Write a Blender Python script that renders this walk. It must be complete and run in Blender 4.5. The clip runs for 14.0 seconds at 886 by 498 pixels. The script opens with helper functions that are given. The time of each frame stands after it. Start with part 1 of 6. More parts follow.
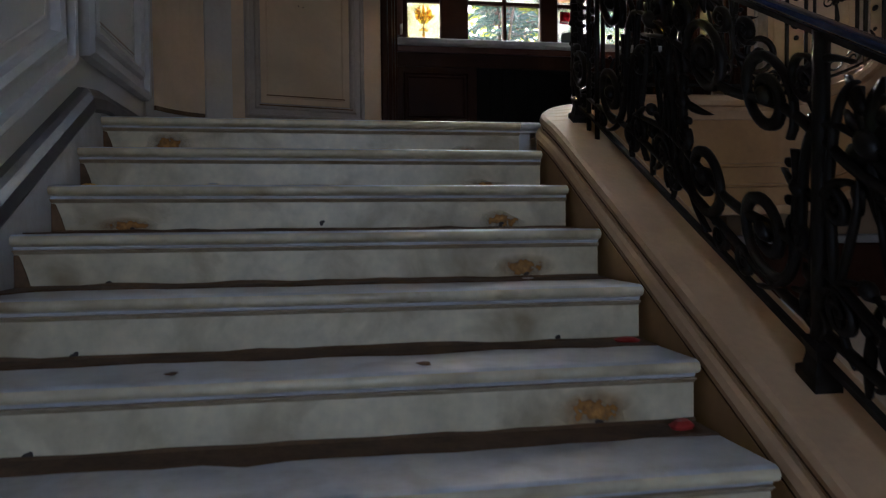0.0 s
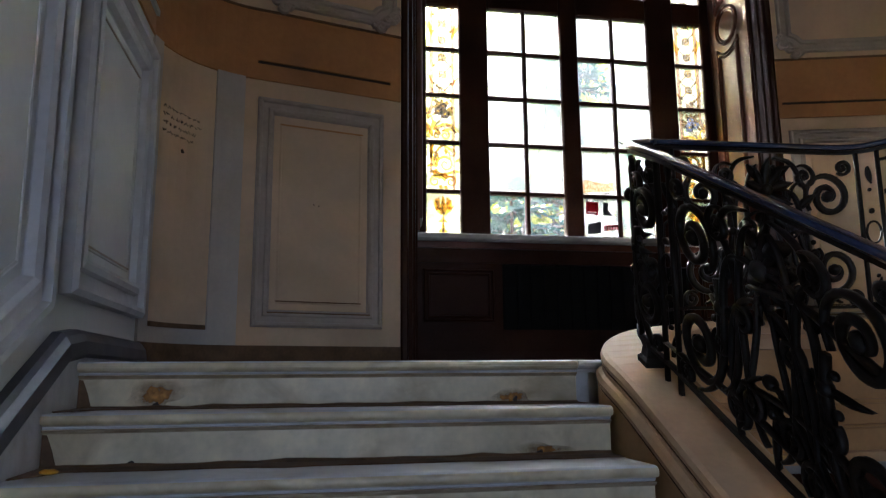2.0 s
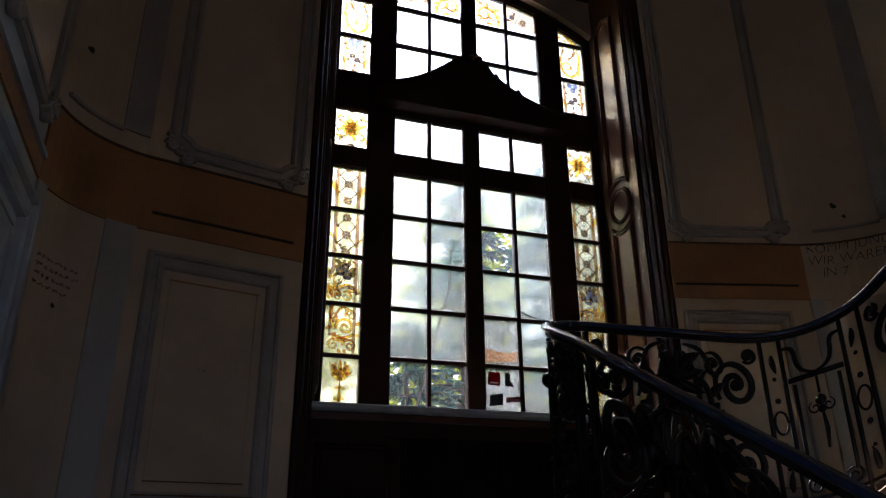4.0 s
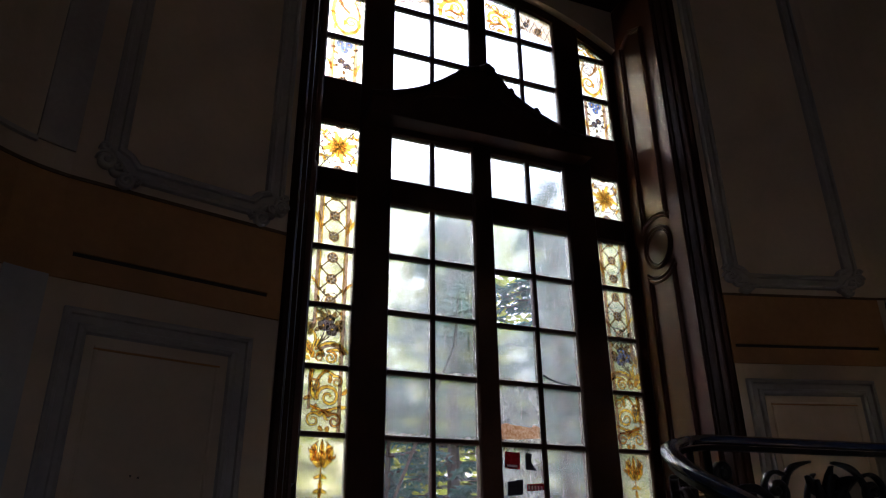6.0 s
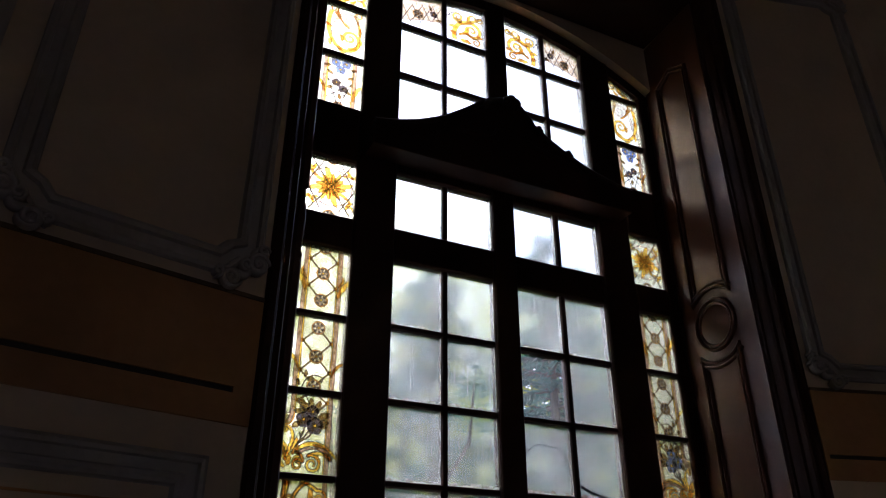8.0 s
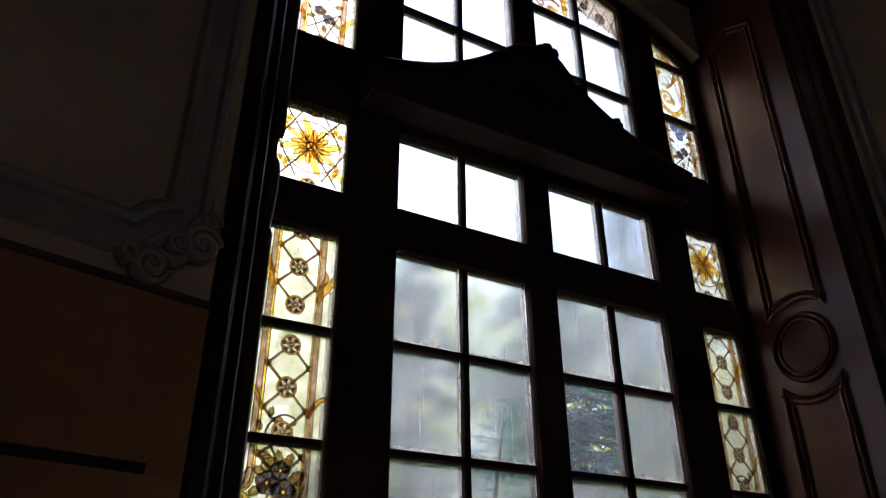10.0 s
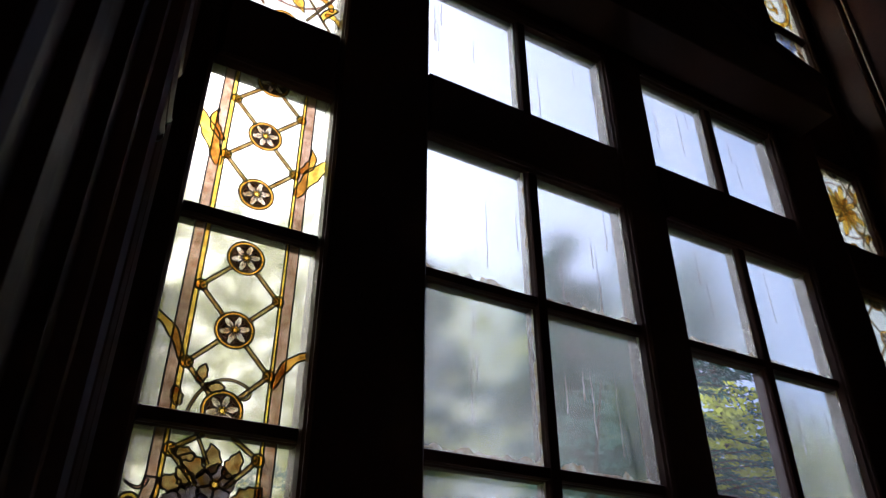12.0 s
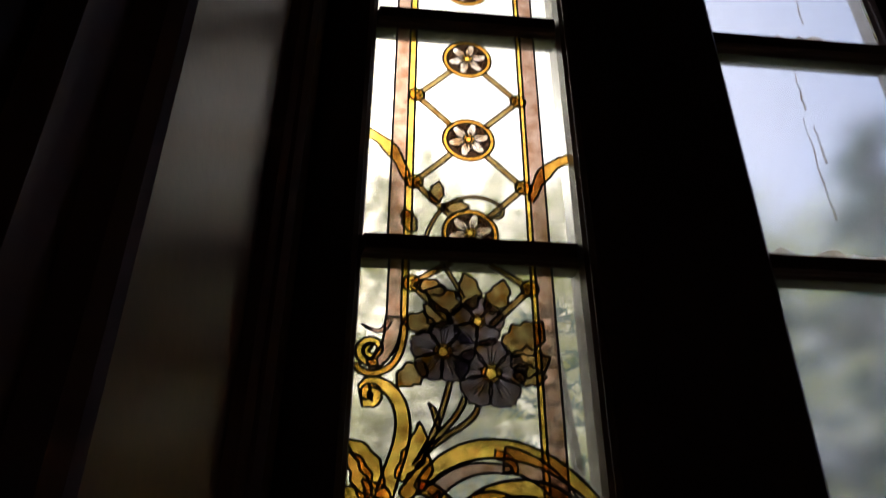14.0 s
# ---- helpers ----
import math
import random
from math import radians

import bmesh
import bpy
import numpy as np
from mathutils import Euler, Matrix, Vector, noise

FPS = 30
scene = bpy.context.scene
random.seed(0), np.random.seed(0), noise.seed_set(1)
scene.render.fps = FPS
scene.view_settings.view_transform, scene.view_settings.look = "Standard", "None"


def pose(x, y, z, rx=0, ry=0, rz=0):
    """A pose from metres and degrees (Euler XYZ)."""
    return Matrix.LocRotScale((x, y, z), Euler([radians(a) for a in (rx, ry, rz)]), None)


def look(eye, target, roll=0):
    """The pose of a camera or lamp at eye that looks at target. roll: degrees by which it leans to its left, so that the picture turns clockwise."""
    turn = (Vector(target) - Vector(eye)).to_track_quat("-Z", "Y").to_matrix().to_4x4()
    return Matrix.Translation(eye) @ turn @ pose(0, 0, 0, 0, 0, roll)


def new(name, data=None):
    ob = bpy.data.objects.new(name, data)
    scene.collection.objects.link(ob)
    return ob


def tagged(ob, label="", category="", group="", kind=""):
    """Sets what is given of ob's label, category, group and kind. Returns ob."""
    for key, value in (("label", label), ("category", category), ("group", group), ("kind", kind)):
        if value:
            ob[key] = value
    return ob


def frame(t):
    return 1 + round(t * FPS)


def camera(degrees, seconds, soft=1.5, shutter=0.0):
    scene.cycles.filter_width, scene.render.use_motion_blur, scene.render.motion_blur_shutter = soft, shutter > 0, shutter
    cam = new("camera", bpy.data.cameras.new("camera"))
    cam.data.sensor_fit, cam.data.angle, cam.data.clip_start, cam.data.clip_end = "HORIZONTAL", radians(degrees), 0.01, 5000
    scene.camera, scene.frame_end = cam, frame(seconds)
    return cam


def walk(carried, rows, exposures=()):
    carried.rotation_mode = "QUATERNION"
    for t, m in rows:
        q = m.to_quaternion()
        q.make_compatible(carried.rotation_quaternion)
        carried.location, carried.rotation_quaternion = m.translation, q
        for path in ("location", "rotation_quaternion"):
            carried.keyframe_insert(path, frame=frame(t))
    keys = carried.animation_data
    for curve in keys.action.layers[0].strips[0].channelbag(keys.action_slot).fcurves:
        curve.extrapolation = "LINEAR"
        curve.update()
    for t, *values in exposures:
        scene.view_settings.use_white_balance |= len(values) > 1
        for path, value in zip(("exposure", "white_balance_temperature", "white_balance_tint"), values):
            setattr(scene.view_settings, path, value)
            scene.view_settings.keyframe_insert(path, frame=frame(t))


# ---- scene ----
cam = camera(62.5, 14.0, soft=1.1, shutter=0.25)
METRES, EYE, TILT, LEAN, TURN = 5.85, 1.43, 0.0, 0.0, -9.8
ROWS = [
    (0.0, 0.0, 0.0, 0.0, -0.02, -1.81, 0.54),
    (0.5, -0.015, 0.0366, 0.024, 0.15, -0.57, 0.62),
    (1.0, -0.0223, 0.0653, 0.0483, -0.01, 1.79, 0.49),
    (1.5, -0.0251, 0.0807, 0.0684, -0.05, 5.79, 0.45),
    (2.0, -0.0294, 0.0862, 0.0702, -0.25, 9.91, 0.46),
    (2.5, -0.0281, 0.0875, 0.0712, -1.79, 13.47, 0.31),
    (3.0, -0.0293, 0.0861, 0.0759, -4.86, 16.95, 0.29),
    (3.5, -0.0386, 0.0931, 0.0834, -7.44, 19.85, 0.27),
    (6.0, -0.0601, 0.281, 0.1867, -12.05, 23.64, 0.46),
    (6.5, -0.0659, 0.3165, 0.2101, -12.65, 24.07, 0.25),
    (7.0, -0.0693, 0.3581, 0.2327, -13.3, 25.5, 0.24),
    (7.5, -0.0729, 0.3961, 0.2553, -14.22, 27.07, -0.21),
    (8.0, -0.0756, 0.4384, 0.2696, -15.66, 27.74, -0.06),
    (8.5, -0.0821, 0.4804, 0.2807, -16.64, 27.76, 0.05),
    (11.0, -0.0551, 0.6961, 0.3744, -20.68, 28.3, 0.01),
    (11.5, -0.0476, 0.7441, 0.3762, -20.87, 28.83, 0.06),
    (12.0, -0.0329, 0.7935, 0.3741, -19.91, 30.94, 0.08),
    (12.5, -0.0208, 0.8281, 0.3742, -11.68, 33.43, -0.09),
    (13.0, -0.0207, 0.843, 0.37, -4.62, 35.05, -0.14),
    (13.5, -0.0194, 0.8587, 0.3653, 1.31, 35.6, -0.33),
    (14.0, -0.0196, 0.8699, 0.3615, 4.13, 30.01, -0.16),
]
EXPOSURES = [(0.0, 3.25, 5600, 15), (0.3, 4.1, 5600, 15), (0.6, 4.6, 5550, 15), (1.0, 4.4, 5450, 15), (1.5, 4.3, 5400, 15), (2.2, 3.5, 5350, 17), (2.6, 2.95, 5250, 18), (3.0, 2.6, 5200, 18), (3.7, 2.1, 5200, 20), (5.8, 1.6, 5200, 22), (8.7, 1.3, 5200, 23), (10.8, 1.2, 5200, 23), (11.5, 0.95, 5150, 24), (12.5, 0.45, 5300, 24), (13.2, 0.25, 5350, 24), (14.0, 0.15, 5450, 24)]
walk(cam, [(t, pose(0, 0, EYE, TILT, LEAN, TURN) @ pose(METRES * x, METRES * y, METRES * z, 90 + pitch, roll, yaw)) for t, x, y, z, yaw, pitch, roll in ROWS], EXPOSURES)

# ---- daylight ----
SUN_ELEV = 37.0
world = bpy.data.worlds.new("sky_world")
scene.world = world
world.use_nodes = True
wn = world.node_tree.nodes
sky = wn.new("ShaderNodeTexSky")
sky.sky_type = "NISHITA"
sky.sun_disc = False
sky.sun_elevation = radians(SUN_ELEV)
sky.sun_rotation = radians(-12)
sky.dust_density = 8.0
sky.ozone_density = 1.5
wn["Background"].inputs["Strength"].default_value = 0.15
world.node_tree.links.new(sky.outputs["Color"], wn["Background"].inputs["Color"])
sun_data = bpy.data.lights.new("sun", "SUN")
sun_data.energy, sun_data.angle, sun_data.color = 3.3, radians(1.5), (1.0, 0.95, 0.86)
sun = new("sun", sun_data)
sun.matrix_world = look((-0.4, 16.9, 13.1), (1.9, 5.8, 4.6))
# daylight of the street in the doorway behind
door_light = bpy.data.lights.new("doorway_daylight", "AREA")
door_light.shape, door_light.size, door_light.size_y = "RECTANGLE", 1.8, 4.2
door_light.energy, door_light.color = 2.1, (1.0, 0.92, 0.78)
lamp = new("doorway_daylight", door_light)
lamp.matrix_world = look((0.35, -5.15, 2.2), (0.35, 0.0, 2.2))

# ---- materials ----
def make_mat(name, color, rough=0.6, metal=0.0, vary=0.15, scale=4.0, fine=60.0, bump=0.15, stain=None, stain_amt=0.0, stain_scale=2.0, coat=0.0, spec=0.5, span=1.0):
    """A painted or stone surface: two scales of colour variation, stains and a fine relief."""
    m = bpy.data.materials.new(name)
    m.use_nodes = True
    nt = m.node_tree
    n, l = nt.nodes, nt.links
    b = n["Principled BSDF"]
    b.inputs["Roughness"].default_value, b.inputs["Metallic"].default_value = rough, metal
    b.inputs["Coat Weight"].default_value = coat
    b.inputs["Specular IOR Level"].default_value = spec
    tc = n.new("ShaderNodeNewGeometry")
    big = n.new("ShaderNodeTexNoise")
    big.inputs["Scale"].default_value, big.inputs["Detail"].default_value = scale, 5
    small = n.new("ShaderNodeTexNoise")
    small.inputs["Scale"].default_value, small.inputs["Detail"].default_value = fine, 3
    for t in (big, small):
        l.new(tc.outputs["Position"], t.inputs["Vector"])
    ramp = n.new("ShaderNodeValToRGB")
    ramp.color_ramp.elements[0].position, ramp.color_ramp.elements[1].position = 0.3, 0.72
    ramp.color_ramp.elements[0].color = (*[c * (1 - vary) for c in color], 1)
    ramp.color_ramp.elements[1].color = (*[min(1, c * (1 + vary * 0.6)) for c in color], 1)
    add = n.new("ShaderNodeMath")
    add.operation = "MULTIPLY_ADD"
    l.new(small.outputs["Fac"], add.inputs[0])
    add.inputs[1].default_value = 0.35
    l.new(big.outputs["Fac"], add.inputs[2])
    sub = n.new("ShaderNodeMath")
    sub.operation = "SUBTRACT"
    l.new(add.outputs[0], sub.inputs[0])
    sub.inputs[1].default_value = 0.17
    l.new(sub.outputs[0], ramp.inputs["Fac"])
    col = ramp.outputs["Color"]
    if stain:
        st = n.new("ShaderNodeTexNoise")
        st.inputs["Scale"].default_value, st.inputs["Detail"].default_value, st.inputs["Distortion"].default_value = stain_scale, 6, 0.6
        l.new(tc.outputs["Position"], st.inputs["Vector"])
        sr = n.new("ShaderNodeValToRGB")
        sr.color_ramp.elements[0].position, sr.color_ramp.elements[1].position = 0.52, 0.75
        sr.color_ramp.elements[1].color = (stain_amt,) * 3 + (1,)
        l.new(st.outputs["Fac"], sr.inputs["Fac"])
        mix = n.new("ShaderNodeMix")
        mix.data_type = "RGBA"
        l.new(sr.outputs["Color"], mix.inputs["Factor"])
        l.new(col, mix.inputs["A"])
        mix.inputs["B"].default_value = (*stain, 1)
        col = mix.outputs["Result"]
    l.new(col, b.inputs["Base Color"])
    rr = n.new("ShaderNodeMapRange")
    rr.inputs["To Min"].default_value, rr.inputs["To Max"].default_value = max(0.03, rough - 0.12 * span), min(1, rough + 0.14 * span)
    l.new(big.outputs["Fac"], rr.inputs["Value"])
    l.new(rr.outputs["Result"], b.inputs["Roughness"])
    bp = n.new("ShaderNodeBump")
    bp.inputs["Strength"].default_value, bp.inputs["Distance"].default_value = bump, 0.004
    l.new(add.outputs[0], bp.inputs["Height"])
    l.new(bp.outputs["Normal"], b.inputs["Normal"])
    return m


def make_glass(name, tint, milky, milk_color=(0.9, 0.93, 0.95), scale=6.0, streak=True, gloss=0.05, blur=0.0):
    """Old window glass: clear tinted glass under a broken film of condensation and dirt that scatters the light."""
    m = bpy.data.materials.new(name)
    m.use_nodes = True
    n, l = m.node_tree.nodes, m.node_tree.links
    n.remove(n["Principled BSDF"])
    out = n["Material Output"]
    tr, sc, gl = n.new("ShaderNodeBsdfRefraction" if blur else "ShaderNodeBsdfTransparent"), n.new("ShaderNodeBsdfTranslucent"), n.new("ShaderNodeBsdfGlossy")
    if blur:
        tr.inputs["Roughness"].default_value, tr.inputs["IOR"].default_value = blur, 1.12
    tr.inputs["Color"].default_value = (*tint, 1)
    sc.inputs["Color"].default_value = (*milk_color, 1)
    gl.inputs["Roughness"].default_value = 0.06
    g = n.new("ShaderNodeNewGeometry")
    mp = n.new("ShaderNodeMapping")
    mp.inputs["Scale"].default_value = (1, 1, 0.75 if streak else 1)
    no = n.new("ShaderNodeTexNoise")
    no.inputs["Scale"].default_value, no.inputs["Detail"].default_value = scale, 7
    l.new(g.outputs["Position"], mp.inputs["Vector"])
    l.new(mp.outputs["Vector"], no.inputs["Vector"])
    oi = n.new("ShaderNodeObjectInfo")
    mr = n.new("ShaderNodeMapRange")
    mr.inputs["From Min"].default_value, mr.inputs["From Max"].default_value = 0.3, 0.7
    mr.inputs["To Min"].default_value, mr.inputs["To Max"].default_value = milky * 0.5, min(1.0, milky * 1.5)
    fine = n.new("ShaderNodeTexNoise")
    fine.inputs["Scale"].default_value, fine.inputs["Detail"].default_value = scale * 9, 5
    fm = n.new("ShaderNodeMapping")
    fm.inputs["Scale"].default_value = (1.6, 1, 0.6 if streak else 1)
    l.new(g.outputs["Position"], fm.inputs["Vector"])
    l.new(fm.outputs["Vector"], fine.inputs["Vector"])
    both = n.new("ShaderNodeMath")
    both.operation = "MULTIPLY_ADD"
    l.new(fine.outputs["Fac"], both.inputs[0])
    both.inputs[1].default_value = 0.4
    off = n.new("ShaderNodeMath")
    off.operation = "SUBTRACT"
    l.new(no.outputs["Fac"], off.inputs[0])
    off.inputs[1].default_value = 0.2
    l.new(off.outputs[0], both.inputs[2])
    l.new(both.outputs[0], mr.inputs["Value"])
    drops = n.new("ShaderNodeTexVoronoi")
    drops.inputs["Scale"].default_value = 70
    dm = n.new("ShaderNodeMapping")
    dm.inputs["Scale"].default_value = (1, 1, 0.12 if streak else 1)
    l.new(g.outputs["Position"], dm.inputs["Vector"])
    l.new(dm.outputs["Vector"], drops.inputs["Vector"])
    dr = n.new("ShaderNodeMapRange")
    dr.inputs["From Min"].default_value, dr.inputs["From Max"].default_value = 0.08, 0.22
    dr.inputs["To Min"].default_value, dr.inputs["To Max"].default_value = 0.45, 1.0
    l.new(drops.outputs["Distance"], dr.inputs["Value"])
    film_amount = n.new("ShaderNodeMath")
    film_amount.operation = "MULTIPLY"
    l.new(mr.outputs["Result"], film_amount.inputs[0])
    l.new(dr.outputs["Result"], film_amount.inputs[1])
    rv = n.new("ShaderNodeMath")
    rv.operation = "MULTIPLY_ADD"
    l.new(oi.outputs["Random"], rv.inputs[0])
    rv.inputs[1].default_value, rv.use_clamp = 0.25 * milky, True
    l.new(film_amount.outputs[0], rv.inputs[2])
    m1, m2 = n.new("ShaderNodeMixShader"), n.new("ShaderNodeMixShader")
    l.new(rv.outputs[0], m1.inputs["Fac"])
    l.new(tr.outputs[0], m1.inputs[1])
    l.new(sc.outputs[0], m1.inputs[2])
    m2.inputs["Fac"].default_value = gloss
    l.new(m1.outputs[0], m2.inputs[1])
    l.new(gl.outputs[0], m2.inputs[2])
    l.new(m2.outputs[0], out.inputs["Surface"])
    bp = n.new("ShaderNodeBump")
    bp.inputs["Strength"].default_value, bp.inputs["Distance"].default_value = 0.2, 0.003
    l.new(no.outputs["Fac"], bp.inputs["Height"])
    l.new(bp.outputs["Normal"], gl.inputs["Normal"])
    return m


MARBLE = make_mat("worn_marble", (0.70, 0.60, 0.40), 0.32, vary=0.24, scale=6, fine=34, bump=0.10, stain=(0.32, 0.23, 0.12), stain_amt=0.85, stain_scale=4.5)
# Greyer copy of the marble, with the window's cool sheen put into its colour
TREAD = make_mat("worn_marble_tread", (0.60, 0.60, 0.605), 0.33, vary=0.13, scale=14, fine=70, bump=0.04, span=0.3, spec=0.22, stain=(0.30, 0.24, 0.18), stain_amt=0.42, stain_scale=6)
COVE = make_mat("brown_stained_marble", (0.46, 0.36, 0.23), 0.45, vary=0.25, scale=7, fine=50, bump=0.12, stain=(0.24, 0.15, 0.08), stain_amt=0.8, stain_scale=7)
# Brown of the dirt, also used to paint the shaded gap at riser ends.
GRIME_SHADE = make_mat("brown_grime", (0.15, 0.085, 0.04), 0.85, vary=0.4, scale=9, bump=0.4)
RUST = make_mat("rust_stain", (0.50, 0.23, 0.04), 0.6, vary=0.5, scale=30, bump=0.05)


def fade_edges(m):
    """Lets a stain thin out towards its uneven rim."""
    n, l = m.node_tree.nodes, m.node_tree.links
    tc, mp, gr, no, mul = n.new("ShaderNodeTexCoord"), n.new("ShaderNodeMapping"), n.new("ShaderNodeTexGradient"), n.new("ShaderNodeTexNoise"), n.new("ShaderNodeMath")
    mp.inputs["Location"].default_value, mp.inputs["Scale"].default_value = (-1, 0, -0.7), (2, 0, 1.7)
    gr.gradient_type = "SPHERICAL"
    no.inputs["Scale"].default_value, no.inputs["Detail"].default_value = 45, 5
    l.new(tc.outputs["Generated"], mp.inputs["Vector"])
    l.new(mp.outputs["Vector"], gr.inputs["Vector"])
    mul.operation, mul.use_clamp = "MULTIPLY", True
    rg = n.new("ShaderNodeMapRange")
    rg.inputs["From Min"].default_value, rg.inputs["From Max"].default_value, rg.inputs["To Max"].default_value = 0.25, 0.75, 1.5
    rg.inputs["To Min"].default_value = 0.55
    l.new(tc.outputs["Object"], no.inputs["Vector"])
    l.new(no.outputs["Fac"], rg.inputs["Value"])
    l.new(gr.outputs["Fac"], mul.inputs[0])
    l.new(rg.outputs["Result"], mul.inputs[1])
    l.new(mul.outputs[0], n["Principled BSDF"].inputs["Alpha"])


fade_edges(RUST)
CURB = make_mat("pale_curb_stone", (0.60, 0.38, 0.205), 0.55, spec=0.3, vary=0.14, scale=4, fine=50, bump=0.1, stain=(0.38, 0.25, 0.13), stain_amt=0.5, stain_scale=2.2)
CREAM = make_mat("cream_wall_paint", (0.66, 0.49, 0.33), 0.75, vary=0.10, scale=2.0, fine=30, bump=0.12, stain=(0.40, 0.31, 0.20), stain_amt=0.45, stain_scale=1.3)
PALE = make_mat("pale_wall_paint", (0.63, 0.63, 0.62), 0.6, vary=0.07, scale=2.2, fine=30, bump=0.08, stain=(0.45, 0.44, 0.42), stain_amt=0.35, stain_scale=2.0)
GREY = make_mat("grey_brown_moulding_paint", (0.42, 0.355, 0.305), 0.55, vary=0.14, scale=5, fine=40, bump=0.12)
PALEGREY = make_mat("pale_grey_moulding_paint", (0.58, 0.58, 0.60), 0.5, vary=0.10, scale=5, fine=40, bump=0.1, stain=(0.40, 0.40, 0.42), stain_amt=0.5, stain_scale=5)
GREIGE = make_mat("warm_grey_strip_paint", (0.52, 0.47, 0.42), 0.65, vary=0.12, scale=3, fine=40, bump=0.12, stain=(0.36, 0.31, 0.26), stain_amt=0.5, stain_scale=2)
STRING = make_mat("tan_string_paint", (0.50, 0.28, 0.11), 0.6, vary=0.2, scale=3, fine=30, bump=0.15, stain=(0.34, 0.18, 0.07), stain_amt=0.5, stain_scale=2.5)
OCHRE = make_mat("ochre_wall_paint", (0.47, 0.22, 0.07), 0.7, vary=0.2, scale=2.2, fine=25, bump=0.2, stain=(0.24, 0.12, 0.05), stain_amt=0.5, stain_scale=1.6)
WOOD = make_mat("dark_varnished_oak", (0.043, 0.017, 0.010), 0.45, spec=0.08, vary=0.35, scale=3, fine=70, bump=0.12)
WOOD2 = make_mat("brown_varnished_oak", (0.105, 0.036, 0.019), 0.34, spec=0.32, vary=0.3, scale=3, fine=70, bump=0.12)
IRON = make_mat("black_wrought_iron", (0.012, 0.009, 0.007), 0.48, spec=0.25, metal=0.0, vary=0.4, scale=12, fine=80, bump=0.3)
# Dark rail; the blue sheen of the sky is mixed into its base colour.
RAILPAINT = make_mat("dark_blue_black_handrail", (0.024, 0.040, 0.095), 0.26, coat=0.5, vary=0.08, scale=10, fine=60, bump=0.0, span=0.2)
SLATE = make_mat("dark_slate_cap", (0.05, 0.05, 0.066), 0.35, vary=0.3, scale=8, fine=60, bump=0.15)
SILL = make_mat("grey_marble_sill", (0.45, 0.45, 0.46), 0.35, vary=0.2, scale=8, bump=0.1)
BLACK = make_mat("black_grille", (0.010, 0.009, 0.008), 0.7, spec=0.1, vary=0.3, bump=0.1)
INK = make_mat("black_marker_ink", (0.02, 0.02, 0.022), 0.6, vary=0.2, bump=0.0)
LEAD = make_mat("dark_paint_line", (0.035, 0.022, 0.012), 0.6, vary=0.2, bump=0.1)
PLANK = make_mat("weathered_floor_tile", (0.20, 0.16, 0.12), 0.6, vary=0.25, scale=3, bump=0.2)
CEIL = make_mat("ceiling_plaster", (0.55, 0.50, 0.42), 0.85, vary=0.1, scale=1.5, bump=0.15)
FROST = make_glass("fogged_window_glass", (0.90, 0.93, 0.91), 0.09, (0.86, 0.89, 0.86), 5, blur=0.25)
CLEAR = make_glass("clear_window_glass", (0.95, 0.97, 0.97), 0.02, scale=14)
PATCHED = make_glass("dirty_patched_glass", (0.74, 0.76, 0.75), 0.22, (0.66, 0.66, 0.64), 8, blur=0.2)
CATH = make_glass("pale_cathedral_glass", (0.86, 0.86, 0.74), 0.13, (0.88, 0.87, 0.72), 60, streak=False, blur=0.20)

# ---- mesh helpers ----
class Build:
    """Gathers vertices and faces for one mesh."""
    def __init__(self):
        self.v, self.f = [], []

    def add(self, verts, faces):
        o = len(self.v)
        self.v += [tuple(p) for p in verts]
        self.f += [tuple(o + i for i in f) for f in faces]
        return self

    def box(self, x0, y0, z0, x1, y1, z1):
        v = [(x, y, z) for z in (z0, z1) for y in (y0, y1) for x in (x0, x1)]
        return self.add(v, [(0, 2, 3, 1), (4, 5, 7, 6), (0, 1, 5, 4), (1, 3, 7, 5), (3, 2, 6, 7), (2, 0, 4, 6)])

    def prism(self, poly, M, a, b):
        """A flat polygon (u, v) given depth from a to b by M(u, v, depth)."""
        n = len(poly)
        v = [M(u, w, a) for u, w in poly] + [M(u, w, b) for u, w in poly]
        f = [tuple(range(n))[::-1], tuple(range(n, 2 * n))] + [(i, (i + 1) % n, n + (i + 1) % n, n + i) for i in range(n)]
        return self.add(v, f)

    def loops(self, loops, closed=True, caps=False):
        """Joins rings of equal length by quads."""
        n = len(loops[0])
        o = len(self.v)
        for lp in loops:
            self.v += [tuple(p) for p in lp]
        for k in range(len(loops) - 1):
            for i in range(n if closed else n - 1):
                j = (i + 1) % n
                self.f.append((o + k * n + i, o + k * n + j, o + (k + 1) * n + j, o + (k + 1) * n + i))
        if caps:
            self.f.append(tuple(o + i for i in range(n))[::-1])
            self.f.append(tuple(o + (len(loops) - 1) * n + i for i in range(n)))
        return self


def solid(name, b, mat, parent=None, label="", bevel=0.0, smooth=False):
    """Links the gathered mesh as one object."""
    me = bpy.data.meshes.new(name)
    me.from_pydata(b.v, [], b.f)
    bm = bmesh.new()
    bm.from_mesh(me)
    bmesh.ops.recalc_face_normals(bm, faces=bm.faces)
    bm.to_mesh(me)
    bm.free()
    me.materials.append(mat)
    if smooth:
        me.polygons.foreach_set("use_smooth", [True] * len(me.polygons))
    ob = new(name, me)
    if bevel:
        mod = ob.modifiers.new("bevel", "BEVEL")
        mod.width, mod.segments, mod.limit_method, mod.angle_limit = bevel, 2, "ANGLE", radians(40)
    if parent:
        ob.parent = parent
    if label:
        ob["label"] = label
    return ob


